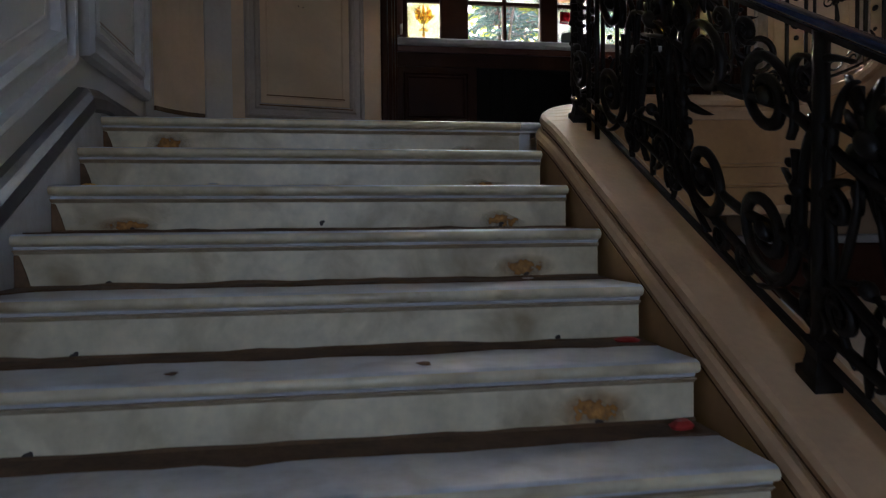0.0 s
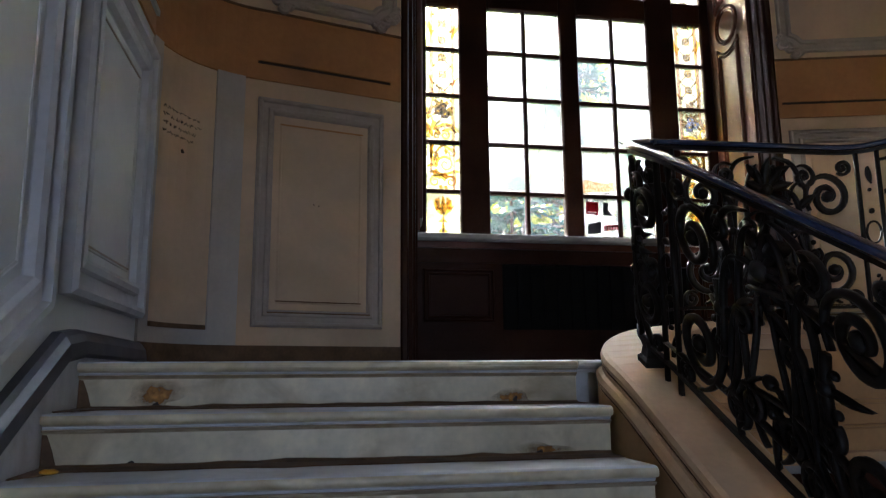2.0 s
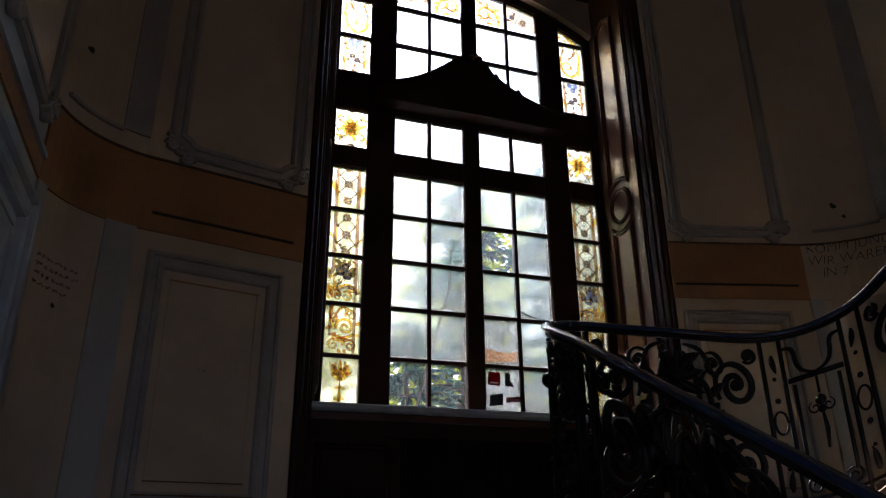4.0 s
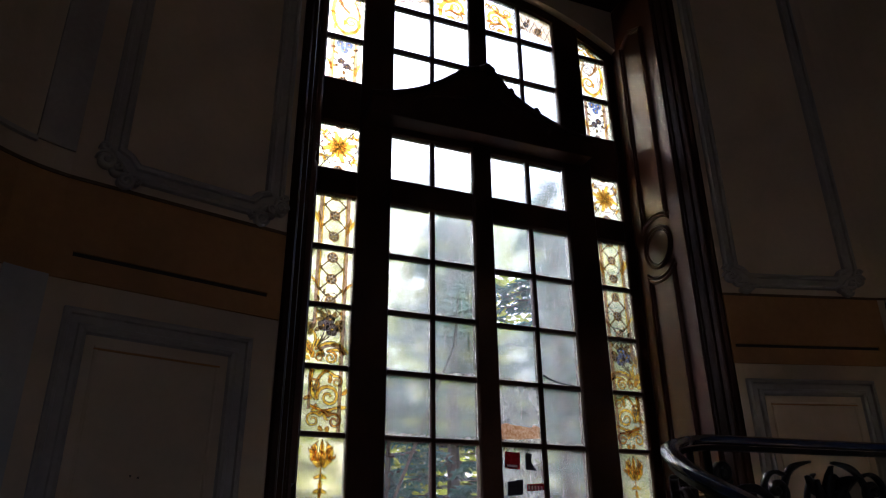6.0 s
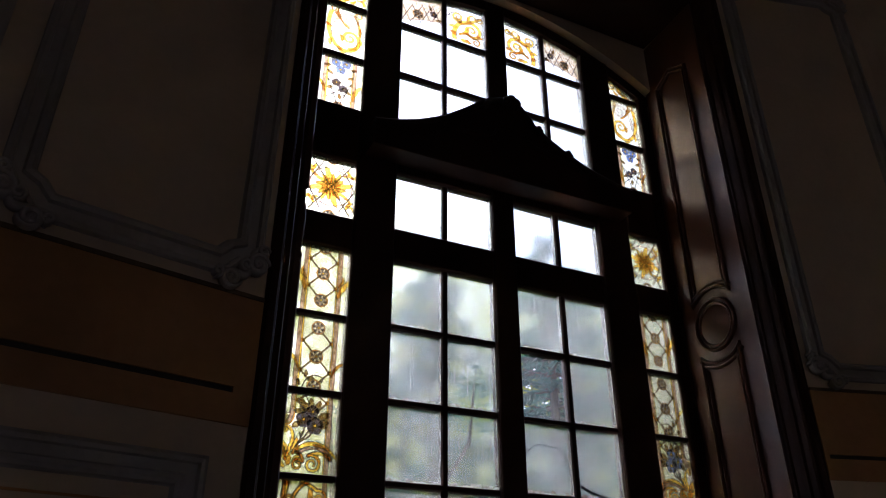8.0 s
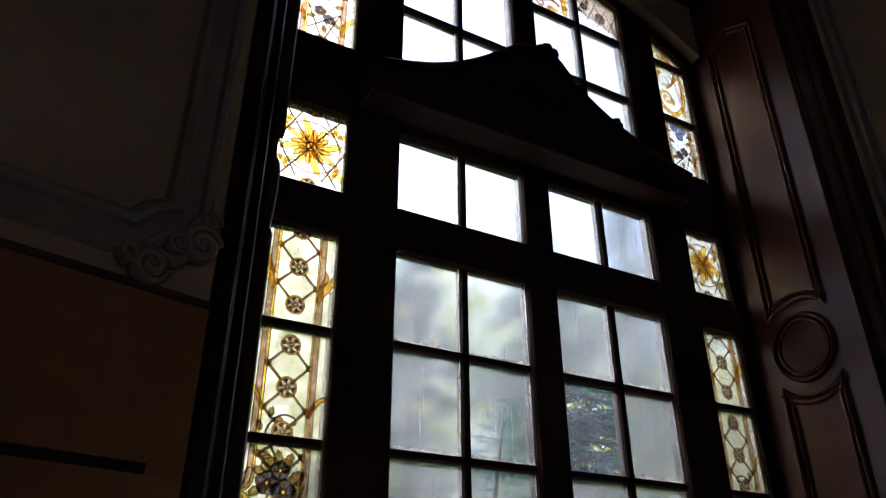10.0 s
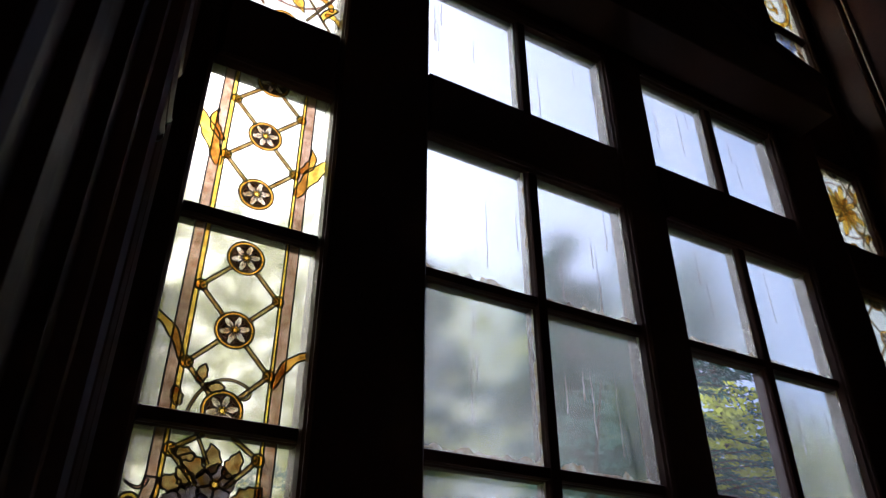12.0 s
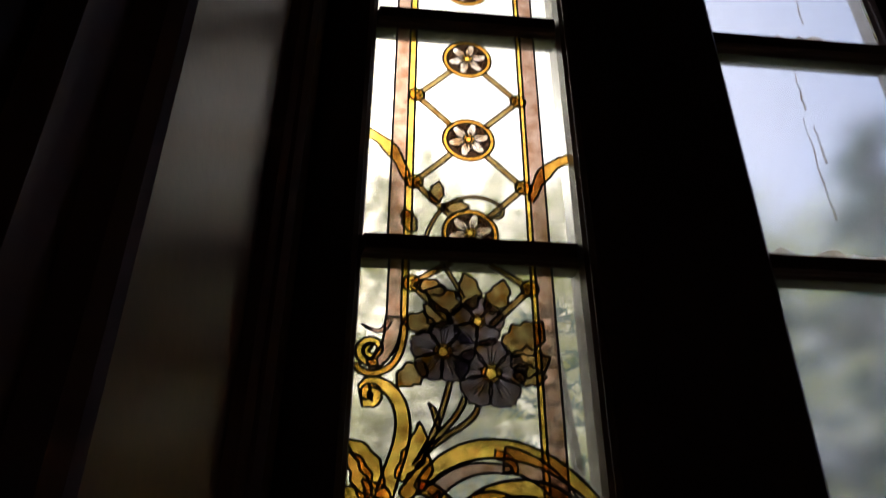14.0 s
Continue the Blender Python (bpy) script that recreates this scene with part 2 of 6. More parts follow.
def thing(name, label, category, group="", kind="", at=(0, 0, 0)):
    ob = new(name)
    ob.empty_display_size = 0.1
    return tagged(ob, label, category, group, kind)


def inset(poly, d):
    """A polygon (anticlockwise) drawn in by d."""
    n, out = len(poly), []
    for i in range(n):
        p, q, r = Vector(poly[i - 1]), Vector(poly[i]), Vector(poly[(i + 1) % n])
        a, b = (q - p).normalized(), (r - q).normalized()
        na, nb = Vector((-a.y, a.x)), Vector((-b.y, b.x))
        k = 1 + na.dot(nb)
        out.append(tuple(q + (na + nb) * (d / max(k, 0.3))))
    return out


def moulding(poly, M, profile):
    """A mitred moulding round a polygon; profile: (drawn in, proud) pairs."""
    b = Build()
    return b.loops([[M(u, v, h) for u, v in inset(poly, d)] for d, h in profile])


def tube(pts, M, w, d, taper=True):
    """A forged bar along flat points, w wide in its plane and d deep, tapering to its ends."""
    b, n, rings = Build(), len(pts), []
    for i, (u, v) in enumerate(pts):
        a, c = Vector(pts[max(i - 1, 0)]), Vector(pts[min(i + 1, n - 1)])
        t = (c - a).normalized() if (c - a).length > 1e-9 else Vector((1, 0))
        s = (0.45 + 0.55 * min(1, 4 * min(i, n - 1 - i) / n)) if taper else 1
        nx, ny = -t.y * w / 2 * s, t.x * w / 2 * s
        rings.append([M(u + nx, v + ny, d / 2 * 0.6), M(u, v, d / 2), M(u - nx, v - ny, d / 2 * 0.6), M(u - nx, v - ny, -d / 2 * 0.6), M(u, v, -d / 2), M(u + nx, v + ny, -d / 2 * 0.6)])
    return b.loops(rings, caps=True)


def scroll(p, q, bend=1.0, turn0=1.2, turn1=1.2, s_shape=True, n=44):
    """A C or S scroll whose volutes sit at p and q."""
    pts, x, y, a = [], 0.0, 0.0, 0.0
    for i in range(n + 1):
        s = i / n
        e0, e1 = max(0, 1 - s / 0.42), max(0, 1 - (1 - s) / 0.42)
        k = 2 * math.pi * (turn0 * 2.6 * e0 ** 1.6 * 2.38 + 0.25) / 2.38 if s < 0.5 else 2 * math.pi * (turn1 * 2.6 * e1 ** 1.6 * 2.38 + 0.25) / 2.38
        if s_shape and s >= 0.5:
            k = -k
        a += bend * k / n
        x += math.cos(a) * (1 - 0.55 * max(e0, e1)) / n
        y += math.sin(a) * (1 - 0.55 * max(e0, e1)) / n
        pts.append((x, y))
    c0 = Vector(pts[3]); c1 = Vector(pts[-4])
    d, D = c1 - c0, Vector(q) - Vector(p)
    k = D.length / max(d.length, 1e-6)
    ang = math.atan2(D.y, D.x) - math.atan2(d.y, d.x)
    ca, sa = math.cos(ang) * k, math.sin(ang) * k
    return [(p[0] + ca * (u - c0.x) - sa * (v - c0.y), p[1] + sa * (u - c0.x) + ca * (v - c0.y)) for u, v in pts]


def spiral(cx, cy, r0, r1, a0, turns, n=28):
    return [(cx + (r0 + (r1 - r0) * i / n) * math.cos(a0 + 2 * math.pi * turns * i / n), cy + (r0 + (r1 - r0) * i / n) * math.sin(a0 + 2 * math.pi * turns * i / n)) for i in range(n + 1)]


def bez(p0, p1, p2, p3, n=16):
    out = []
    for i in range(n + 1):
        t = i / n
        a, b, c, d = (1 - t) ** 3, 3 * t * (1 - t) ** 2, 3 * t * t * (1 - t), t ** 3
        out.append((a * p0[0] + b * p1[0] + c * p2[0] + d * p3[0], a * p0[1] + b * p1[1] + c * p2[1] + d * p3[1]))
    return out


def disc(cx, cy, r, n=14, sy=1.0):
    return [(cx + r * math.cos(2 * math.pi * i / n), cy + r * sy * math.sin(2 * math.pi * i / n)) for i in range(n)]


def knob(cx, cy, r, M, sq=1.0):
    """A small forged boss."""
    b = Build()
    rings = []
    for k in range(5):
        a = -math.pi / 2 + math.pi * (k + 0.5) / 5
        rings.append([M(u, v, r * sq * math.sin(a)) for u, v in disc(cx, cy, r * math.cos(a), 8)])
    return b.loops(rings, caps=True)


# ---- plan ----
LZ, RISE, GO, NOSE = 1.90, 0.161, 0.3165, 3.23
XL, XS = -0.93, 0.925               # wall beside the flight; open end of the steps
GROUND = LZ - 12 * RISE
TOP = 8.0
WIN_Y = 5.784
A15 = radians(15)


def left_flat(u, z, n):             # slanting wall beside the window, u from 0 to 0.985
    return (-0.51 + u * math.cos(A15) + n * math.sin(A15), 4.752 + u * math.sin(A15) - n * math.cos(A15), z)


def right_flat(u, z, n):            # its twin, u from 0 to 1.09, built a little higher
    return (3.15 + u * math.cos(A15) - n * math.sin(A15), 5.056 - u * math.sin(A15) - n * math.cos(A15), z + 0.055)


def arc_plan(p, q, bulge, n=10):
    """Points of a concave quarter between two plan points."""
    (x0, y0), (x1, y1) = p, q
    dx, dy = x1 - x0, y1 - y0
    ln = math.hypot(dx, dy)
    return [(x0 + dx * i / n - dy / ln * bulge * 4 * (i / n) * (1 - i / n), y0 + dy * i / n + dx / ln * bulge * 4 * (i / n) * (1 - i / n)) for i in range(n + 1)]


LEFT_ARC = arc_plan((-0.93, 4.27), (-0.51, 4.752), 0.085)
RIGHT_ARC = arc_plan((4.203, 4.774), (4.70, 4.25), 0.085)


def strip(plan, z0, z1, t0, t1):
    """An upright strip along plan points, from t0 to t1 behind (positive) the line; the room lies to its right-hand side."""
    b = Build()
    rings = []
    n = len(plan)
    for i, (x, y) in enumerate(plan):
        a, c = plan[max(i - 1, 0)], plan[min(i + 1, n - 1)]
        d = Vector((c[0] - a[0], c[1] - a[1])).normalized()
        nx, ny = -d.y, d.x
        rings.append([(x + nx * t0, y + ny * t0, z0), (x + nx * t1, y + ny * t1, z0), (x + nx * t1, y + ny * t1, z1), (x + nx * t0, y + ny * t0, z1)])
    return b.loops(rings, caps=True)


def structure(ob, label, category):
    return tagged(ob, label, category, kind="structure")


STAINS = [(0, -0.62, 0.03, 0.032, 1.3), (0, 0.67, 0.0, 0.018, 2.0), (1, 0.68, 0.0, 0.016, 2.4), (2, -0.62, 0.0, 0.020, 2.2), (2, 0.67, 0.01, 0.024, 1.4), (3, 0.66, 0.015, 0.026, 2.0), (5, 0.66, 0.02, 0.032, 1.6)]
HOLES = [(0, -0.616, 0.013), (1, -0.615, 0.01), (2, -0.616, 0.01), (3, -0.616, 0.01), (4, -0.616, 0.012), (5, -0.616, 0.012), (0, 0.679, 0.016), (1, 0.672, 0.012), (2, 0.673, 0.018), (3, 0.676, 0.012), (4, 0.677, 0.01), (5, 0.675, 0.012), (2, 0.019, 0.028), (2, 0.682, 0.12), (3, 0.607, 0.117)]

# ---- walls, floors, ceiling ----
def wall(name, b, mat, label):
    return structure(solid(name, b, mat), label, "wall")


wall("wall_left", Build().box(XL - 0.3, -5.0, GROUND - 0.1, XL, 4.27, TOP), PALE, "pale grey painted plaster wall beside the stairs")
wall("wall_left_curve", strip(LEFT_ARC, GROUND - 0.1, TOP, 0.0, 0.3), CREAM, "concave cream plaster corner with pencil scribbles")
wall("wall_left_flat", Build().prism([(0, GROUND - 0.1), (0.985, GROUND - 0.1), (0.985, TOP), (0, TOP)], left_flat, 0, -0.28), CREAM, "cream plaster wall with grey panel mouldings")
wall("wall_right_flat", Build().prism([(0.045, GROUND - 0.1), (1.09, GROUND - 0.1), (1.09, TOP), (0.045, TOP)], right_flat, 0, -0.28), CREAM, "cream plaster wall with grey panel mouldings")
wall("wall_right_curve", strip(RIGHT_ARC, GROUND - 0.1, TOP, 0.0, 0.3), CREAM, "concave cream plaster corner with scrawled writing")
# The gap in the right wall is added, unseen, to take a fill-light window.
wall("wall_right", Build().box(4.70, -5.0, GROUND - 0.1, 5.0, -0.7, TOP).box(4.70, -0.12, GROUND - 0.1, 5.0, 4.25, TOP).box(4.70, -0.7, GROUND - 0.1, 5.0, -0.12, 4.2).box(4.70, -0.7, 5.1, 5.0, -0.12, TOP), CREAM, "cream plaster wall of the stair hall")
bk = Build().box(XL - 0.3, -5.3, GROUND - 0.1, -0.60, -5.0, TOP).box(1.30, -5.3, GROUND - 0.1, 5.0, -5.0, TOP).box(-0.60, -5.3, 4.4, 1.30, -5.0, TOP)
wall("wall_back", bk, CREAM, "cream plaster end wall with a doorway to daylight")
FLAT = lambda u, v, n: (u, v, n)
wall("wall_window_left", Build().prism([(0.445, 5.02), (0.575, 5.28), (0.645, 5.83), (0.38, 5.95), (-0.45, 5.95), (-0.45, 5.07)], FLAT, GROUND - 0.1, TOP), CREAM, "thick wall beside the window")
wall("wall_window_right", Build().prism([(3.19, 5.10), (4.15, 5.10), (4.15, 5.95), (3.42, 5.95), (3.135, 5.83), (3.13, 5.20)], FLAT, GROUND - 0.1, TOP), CREAM, "thick wall beside the window")
wall("wall_below_window", Build().box(0.645, 5.40, GROUND - 0.1, 3.135, 6.15, 2.74), CREAM, "plaster wall below the window")
arch = [(0.645 + 2.49 * i / 24, 6.83 - 0.24 * (0.645 + 2.49 * i / 24 - 1.89) ** 2) for i in range(25)]
wall("wall_above_window", Build().prism(arch + [(3.135, TOP), (0.645, TOP)], lambda u, v, n: (u, n, v), 5.69, 5.88).box(0.575, 5.07, 6.951, 3.135, 5.685, TOP), CREAM, "plaster wall above the window")
structure(solid("ceiling", Build().box(XL - 0.3, -5.3, TOP, 5.0, 6.15, TOP + 0.25), CEIL), "stained cream plaster ceiling high above the stairs", "ceiling")
structure(solid("floor", Build().box(XL - 0.3, -5.3, GROUND - 0.25, 5.0, 5.4, GROUND), PLANK), "dull brown tiled floor of the lower hall", "floor")
land = Build().box(XL, 3.295, LZ - 0.30, 0.985, 5.4, LZ - 0.002).box(0.985, 3.55, LZ - 0.30, 2.80, 5.4, LZ - 0.002).box(2.80, 3.30, LZ - 0.30, 4.70, 5.4, LZ - 0.002)
structure(solid("floor_landing", land, TREAD), "worn grey marble landing before the window", "floor")

# Added window out of view: its sky brightens the left wall and steps.
fill_win = structure(thing("window_2", "added out-of-view oak window that lets in fill light", "window"), "added out-of-view oak window that lets in fill light", "window")
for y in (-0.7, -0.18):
    solid("stile", Build().box(4.80, y, 4.2, 4.88, y + 0.06, 5.1), WOOD, fill_win)
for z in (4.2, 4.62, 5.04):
    solid("rail", Build().box(4.805, -0.64, z, 4.875, -0.18, z + 0.06), WOOD, fill_win)
sp = solid("pane", Build().box(4.838, -0.68, 4.22, 4.842, -0.14, 5.08), CLEAR, fill_win)
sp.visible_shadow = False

# ---- marble flights ----
def tread_mesh(w):
    """One slab with a rounded nose, its front at y = 0."""
    prof = [(0.355, 0.0), (0.018, 0.0), (0.006, -0.005), (0.0, -0.014), (0.0, -0.022), (0.006, -0.031), (0.018, -0.035), (0.026, -0.036), (0.028, -0.046), (0.355, -0.046)]
    return Build().prism(prof, lambda y, z, x: (x, y, z), 0, w)


def riser_mesh(w):
    return Build().box(0, 0.034, -RISE, w, 0.060, -0.046)


# Wedge that paints the shadowed gap between riser end and skirting in brown.
WEDGE = [(0.0, -RISE + 0.001), (0.048, -RISE + 0.001), (0.034, -0.11), (0.016, -0.062), (0.0, -0.061)]


def flight(name, x0, x1, count, place, turn, label):
    st = thing(name, label, "stairs")
    w = x1 - x0
    base = []
    for k in range(count):
        m = place(k)
        if k == 0:
            base = [solid("tread", tread_mesh(w), TREAD, st, "worn marble tread with rounded nose", 0.003), solid("riser", riser_mesh(w), MARBLE, st, "stained cream marble riser", 0.003)]
            # Thin cove in a darker brown below each nosing
            base.append(solid("nosing_cove", Build().prism([(0.036, -0.0465), (0.016, -0.0465), (0.018, -0.051), (0.026, -0.055), (0.029, -0.060), (0.036, -0.060)], lambda y, z, x: (x, y, z), 0.001, w - 0.001), COVE, st, "brown cove under the nosing", 0.001))
            # Only the flat top keeps the painted sky sheen; the nose front is cream marble.
            base[0].data.materials.append(MARBLE)
            for f in base[0].data.polygons:
                f.material_index = 1 if f.center.y < 0.024 and f.center.z < -0.004 else 0
            base.append(solid("dirt_wedge", Build().prism([(w - u, v) for u, v in WEDGE] if turn else WEDGE, lambda u, v, n: (u, n, v), 0.0305, 0.036), GRIME_SHADE, st, "brown wedge painted for the shaded gap at the riser end"))
            made = base
        else:
            made = []
            for s in base:
                o = new(s.name, s.data)
                o.parent, o["label"] = st, s["label"]
                mod = o.modifiers.new("bevel", "BEVEL")
                mod.width, mod.segments, mod.limit_method = 0.003, 2, "ANGLE"
                made.append(o)
            dirt = Build().loops([[(w * i / 20, 0.235 - 0.035 * noise.noise((i * 0.7, k * 3.1, 0)), 0.0), (w * i / 20, 0.348, 0.0), (w * i / 20, 0.348, 0.004), (w * i / 20, 0.240 - 0.035 * noise.noise((i * 0.7, k * 3.1, 0)), 0.003)] for i in range(21)], caps=True)
            foot = Build().loops([[(w * i / 20, 0.336, 0.0), (w * i / 20, 0.352, 0.0), (w * i / 20, 0.352, 0.010 + 0.008 * noise.noise((i * 0.9, k * 1.7, 5))), (w * i / 20, 0.346, 0.010 + 0.008 * noise.noise((i * 0.9, k * 1.7, 5)))] for i in range(21)], caps=True)
            made.append(solid("dirt_joint", foot, GRIME_SHADE, st, "dark dirt in the joint below the riser"))
            heap = [(0.0, 0.10 + 0.04 * noise.noise((k, 2.0, 1))), (0.05, 0.16), (0.10 + 0.04 * noise.noise((k, 5.0, 2)), 0.25), (0.22, 0.30), (0.22, 0.349), (0.0, 0.349)]
            made.append(solid("dirt_corner", Build().prism([(w - u, v) for u, v in heap] if turn else heap, lambda u, v, n: (u, v, n), 0.0, 0.0045), GRIME_SHADE, st, "brown dirt gathered in the corner"))
            made.append(solid("dirt_strip", dirt, GRIME_SHADE, st, "brown dirt along the back of the tread"))
        for o in made:
            o.matrix_local = m
    return st


def place_lower(k):
    return pose(-0.875, NOSE - GO * k, LZ - RISE * k)


def place_upper(k):
    return pose(4.66, NOSE - 0.06 - GO * k, LZ + RISE * (k + 1), 0, 0, 180)


lower = flight("lower_stair_flight", -0.875, XS, 12, place_lower, 0, "worn cream marble steps with brown dirt in the corners")
upper = flight("upper_stair_flight", 2.86, 4.66, 9, place_upper, 180, "cream marble steps rising from the landing")
solid("tread", tread_mesh(0.125), TREAD, lower, "worn marble tread with rounded nose").matrix_local = pose(XS + 0.001, NOSE, LZ)
und = Build().prism([(3.2, LZ - 0.37), (3.2, LZ - 0.24), (NOSE - 11.6 * GO, LZ - 0.225 - 11.6 * RISE), (NOSE - 11.6 * GO, LZ - 0.30 - 11.6 * RISE)], lambda y, z, x: (x, y, z), -0.92, XS)
solid("underside", und, CEIL, lower, "plastered underside")
und = Build().prism([(3.10, LZ - 0.22), (3.10, LZ - 0.07), (3.14 - 8.6 * GO, LZ + 8.2 * RISE), (3.14 - 8.6 * GO, LZ + 7.8 * RISE)], lambda y, z, x: (x, y, z), 2.87, 4.64)
solid("underside", und, CEIL, upper, "plastered underside")

# stains and drill holes on the risers: riser, across, height above its foot, size
def blob(cx, cz, r, seed, sx=1.0):
    rng = random.Random(seed)
    ph = [rng.uniform(0, 6.28) for _ in range(3)]
    return [(cx + sx * r * (1 + 0.22 * math.sin(2 * a + ph[0]) + 0.16 * math.sin(3 * a + ph[1]) + 0.1 * math.sin(5 * a + ph[2])) * math.cos(a),
             cz + r * (1 + 0.22 * math.sin(2 * a + ph[0]) + 0.16 * math.sin(3 * a + ph[1])) * math.sin(a)) for a in [2 * math.pi * i / 18 for i in range(18)]]


for k, x, h, r, sx in STAINS:
    y, z = NOSE - GO * k + 0.034, LZ - RISE * (k + 1)
    rim = [(u, max(v, z + 0.002)) for u, v in blob(x, z + h + 0.016, r * 2.0, k * 7 + int(x * 50), sx * 1.15)]
    solid("rust_stain", Build().prism(rim, lambda u, v, n: (u, n, v), y - 0.001, y + 0.004), RUST, lower, "orange rust stain")
for k, x, h in HOLES:
    y, z = NOSE - GO * k + 0.034, LZ - RISE * (k + 1)
    solid("fixing_hole", Build().prism(blob(x, z + h, 0.009, k + int(x * 30)), lambda u, v, n: (u, n, v), y - 0.004, y + 0.004), LEAD, lower, "dark broken fixing hole")

# wall skirting that climbs with the steps, under a dark slate cap
SL = RISE / GO
def rake(y):
    return LZ - SL * (NOSE - y) if y < NOSE else LZ


def sweep_yz(points, x0, x1, drop):
    b = Build()
    return b.loops([[(x0, y, z), (x1, y, z), (x1, y, z - drop), (x0, y, z - drop)] for y, z in points], caps=True)


skirt = thing("stair_skirting", "cream marble skirting with a dark slate cap along the stairs", "skirting")
line = [(-0.7, rake(-0.7) + 0.145), (3.13, 1.985), (3.30, 2.005), (4.25, 2.005)]
solid("slab", sweep_yz([(y, z - 0.088) for y, z in line], XL + 0.001, -0.873, 0.42), TREAD, skirt, "stained marble slab")
cap = Build()
cap.loops([[(XL + 0.001, y, z + 0.012), (-0.900, y, z + 0.010), (-0.885, y, z - 0.004), (-0.868, y, z - 0.03), (-0.862, y, z - 0.075), (-0.868, y, z - 0.088), (XL + 0.001, y, z - 0.088)] for y, z in line], caps=True)
solid("cap", cap, SLATE, skirt, "dark moulded slate cap", smooth=False)

# ---- wall panels, dado band ----
FRAME_PROFILE = [(0.0, 0.0), (0.002, 0.026), (0.014, 0.036), (0.026, 0.033), (0.030, 0.016), (0.060, 0.012), (0.066, 0.026), (0.080, 0.030), (0.092, 0.022), (0.096, 0.004), (0.100, 0.0)]
def wall_map(base_x):
    return lambda u, z, n: (base_x + n, u, z)


WL = wall_map(XL)


def panel(M, poly, label, field=None, width=1.0, inner=True, mat=None):
    p = thing("wall_panel", label, "wall panel", "wall panels")
    prof = [(d * width, h * width) for d, h in FRAME_PROFILE]
    solid("moulding", moulding(poly, M, prof), mat or GREY, p, "grey-blue painted moulding")
    core = inset(poly, 0.1 * width)
    if inner:
        fm = moulding(inset(poly, 0.1 * width + 0.035), M, [(0, 0), (0.003, 0.007), (0.010, 0.009), (0.016, 0.006), (0.018, 0)])
        solid("inner_bead", fm, field or CREAM, p)
        lo, hi = min(z for u, z in core), max(z for u, z in core)
        us = [u for u, z in core]
        if len(core) == 4 and abs(core[0][1] - core[1][1]) < 0.01:
            ua, ub = min(us) + 0.035, max(us) - 0.035
            # Thin darker lines along the lower ledges and the upper bead
            solid("dirty_line", Build().prism([(ua, lo + 0.046), (ub, lo + 0.046), (ub, lo + 0.053), (ua, lo + 0.053)], M, 0.002, 0.011), GREY if field is PALE else GRIME_SHADE, p, "dark line along the ledge")
            solid("dirty_line", Build().prism([(ua, hi - 0.055), (ub, hi - 0.055), (ub, hi - 0.048), (ua, hi - 0.048)], M, 0.002, 0.0105), GREY if field is PALE else OCHRE, p, "dark line along the bead")
            solid("dirty_line", Build().prism([(ua - 0.05, lo - 0.022), (ub + 0.05, lo - 0.022), (ub + 0.05, lo - 0.014), (ua - 0.05, lo - 0.014)], M, 0.002, 0.032), GREY if field is PALE else GRIME_SHADE, p, "dark line along the ledge")
    solid("field", Build().prism(core, M, -0.002, 0.003), field or CREAM, p)
    return p


panel(WL, [(3.155, 2.125), (4.228, 2.125), (4.228, 3.47), (3.155, 3.47)], "tall pale wall panel with grey moulding beside the stairs", PALE, 1.6, True, PALEGREY)
panel(WL, [(1.05, rake(1.05) + 0.26), (2.985, rake(2.985) + 0.275), (2.985, 3.47), (1.05, 3.47)], "large pale wall panel whose foot climbs with the steps", PALE, 1.6, True, PALEGREY)
panel(WL, [(-1.6, rake(-1.6) + 0.26), (0.88, rake(0.88) + 0.26), (0.88, 3.46), (-1.6, 3.46)], "large pale wall panel whose foot climbs with the steps", PALE, 1.6, True, PALEGREY)
panel(left_flat, [(0.08, 2.125), (0.865, 2.125), (0.865, 3.485), (0.08, 3.485)], "cream dado panel framed by grey painted moulding")
panel(right_flat, [(0.10, 2.10), (0.92, 2.10), (0.92, 3.50), (0.10, 3.50)], "cream dado panel framed by grey painted moulding")


def notched(u0, z0, u1, z1, c=0.062):
    """A tall panel with cut corners."""
    return [(u0 + 2 * c, z0), (u1 - 2 * c, z0), (u1 - 1.2 * c, z0 + 0.9 * c), (u1, z0 + 1.5 * c), (u1, z1 - 1.5 * c), (u1 - 1.2 * c, z1 - 0.9 * c), (u1 - 2 * c, z1), (u0 + 2 * c, z1), (u0 + 1.2 * c, z1 - 0.9 * c), (u0, z1 - 1.5 * c), (u0, z0 + 1.5 * c), (u0 + 1.2 * c, z0 + 0.9 * c)]


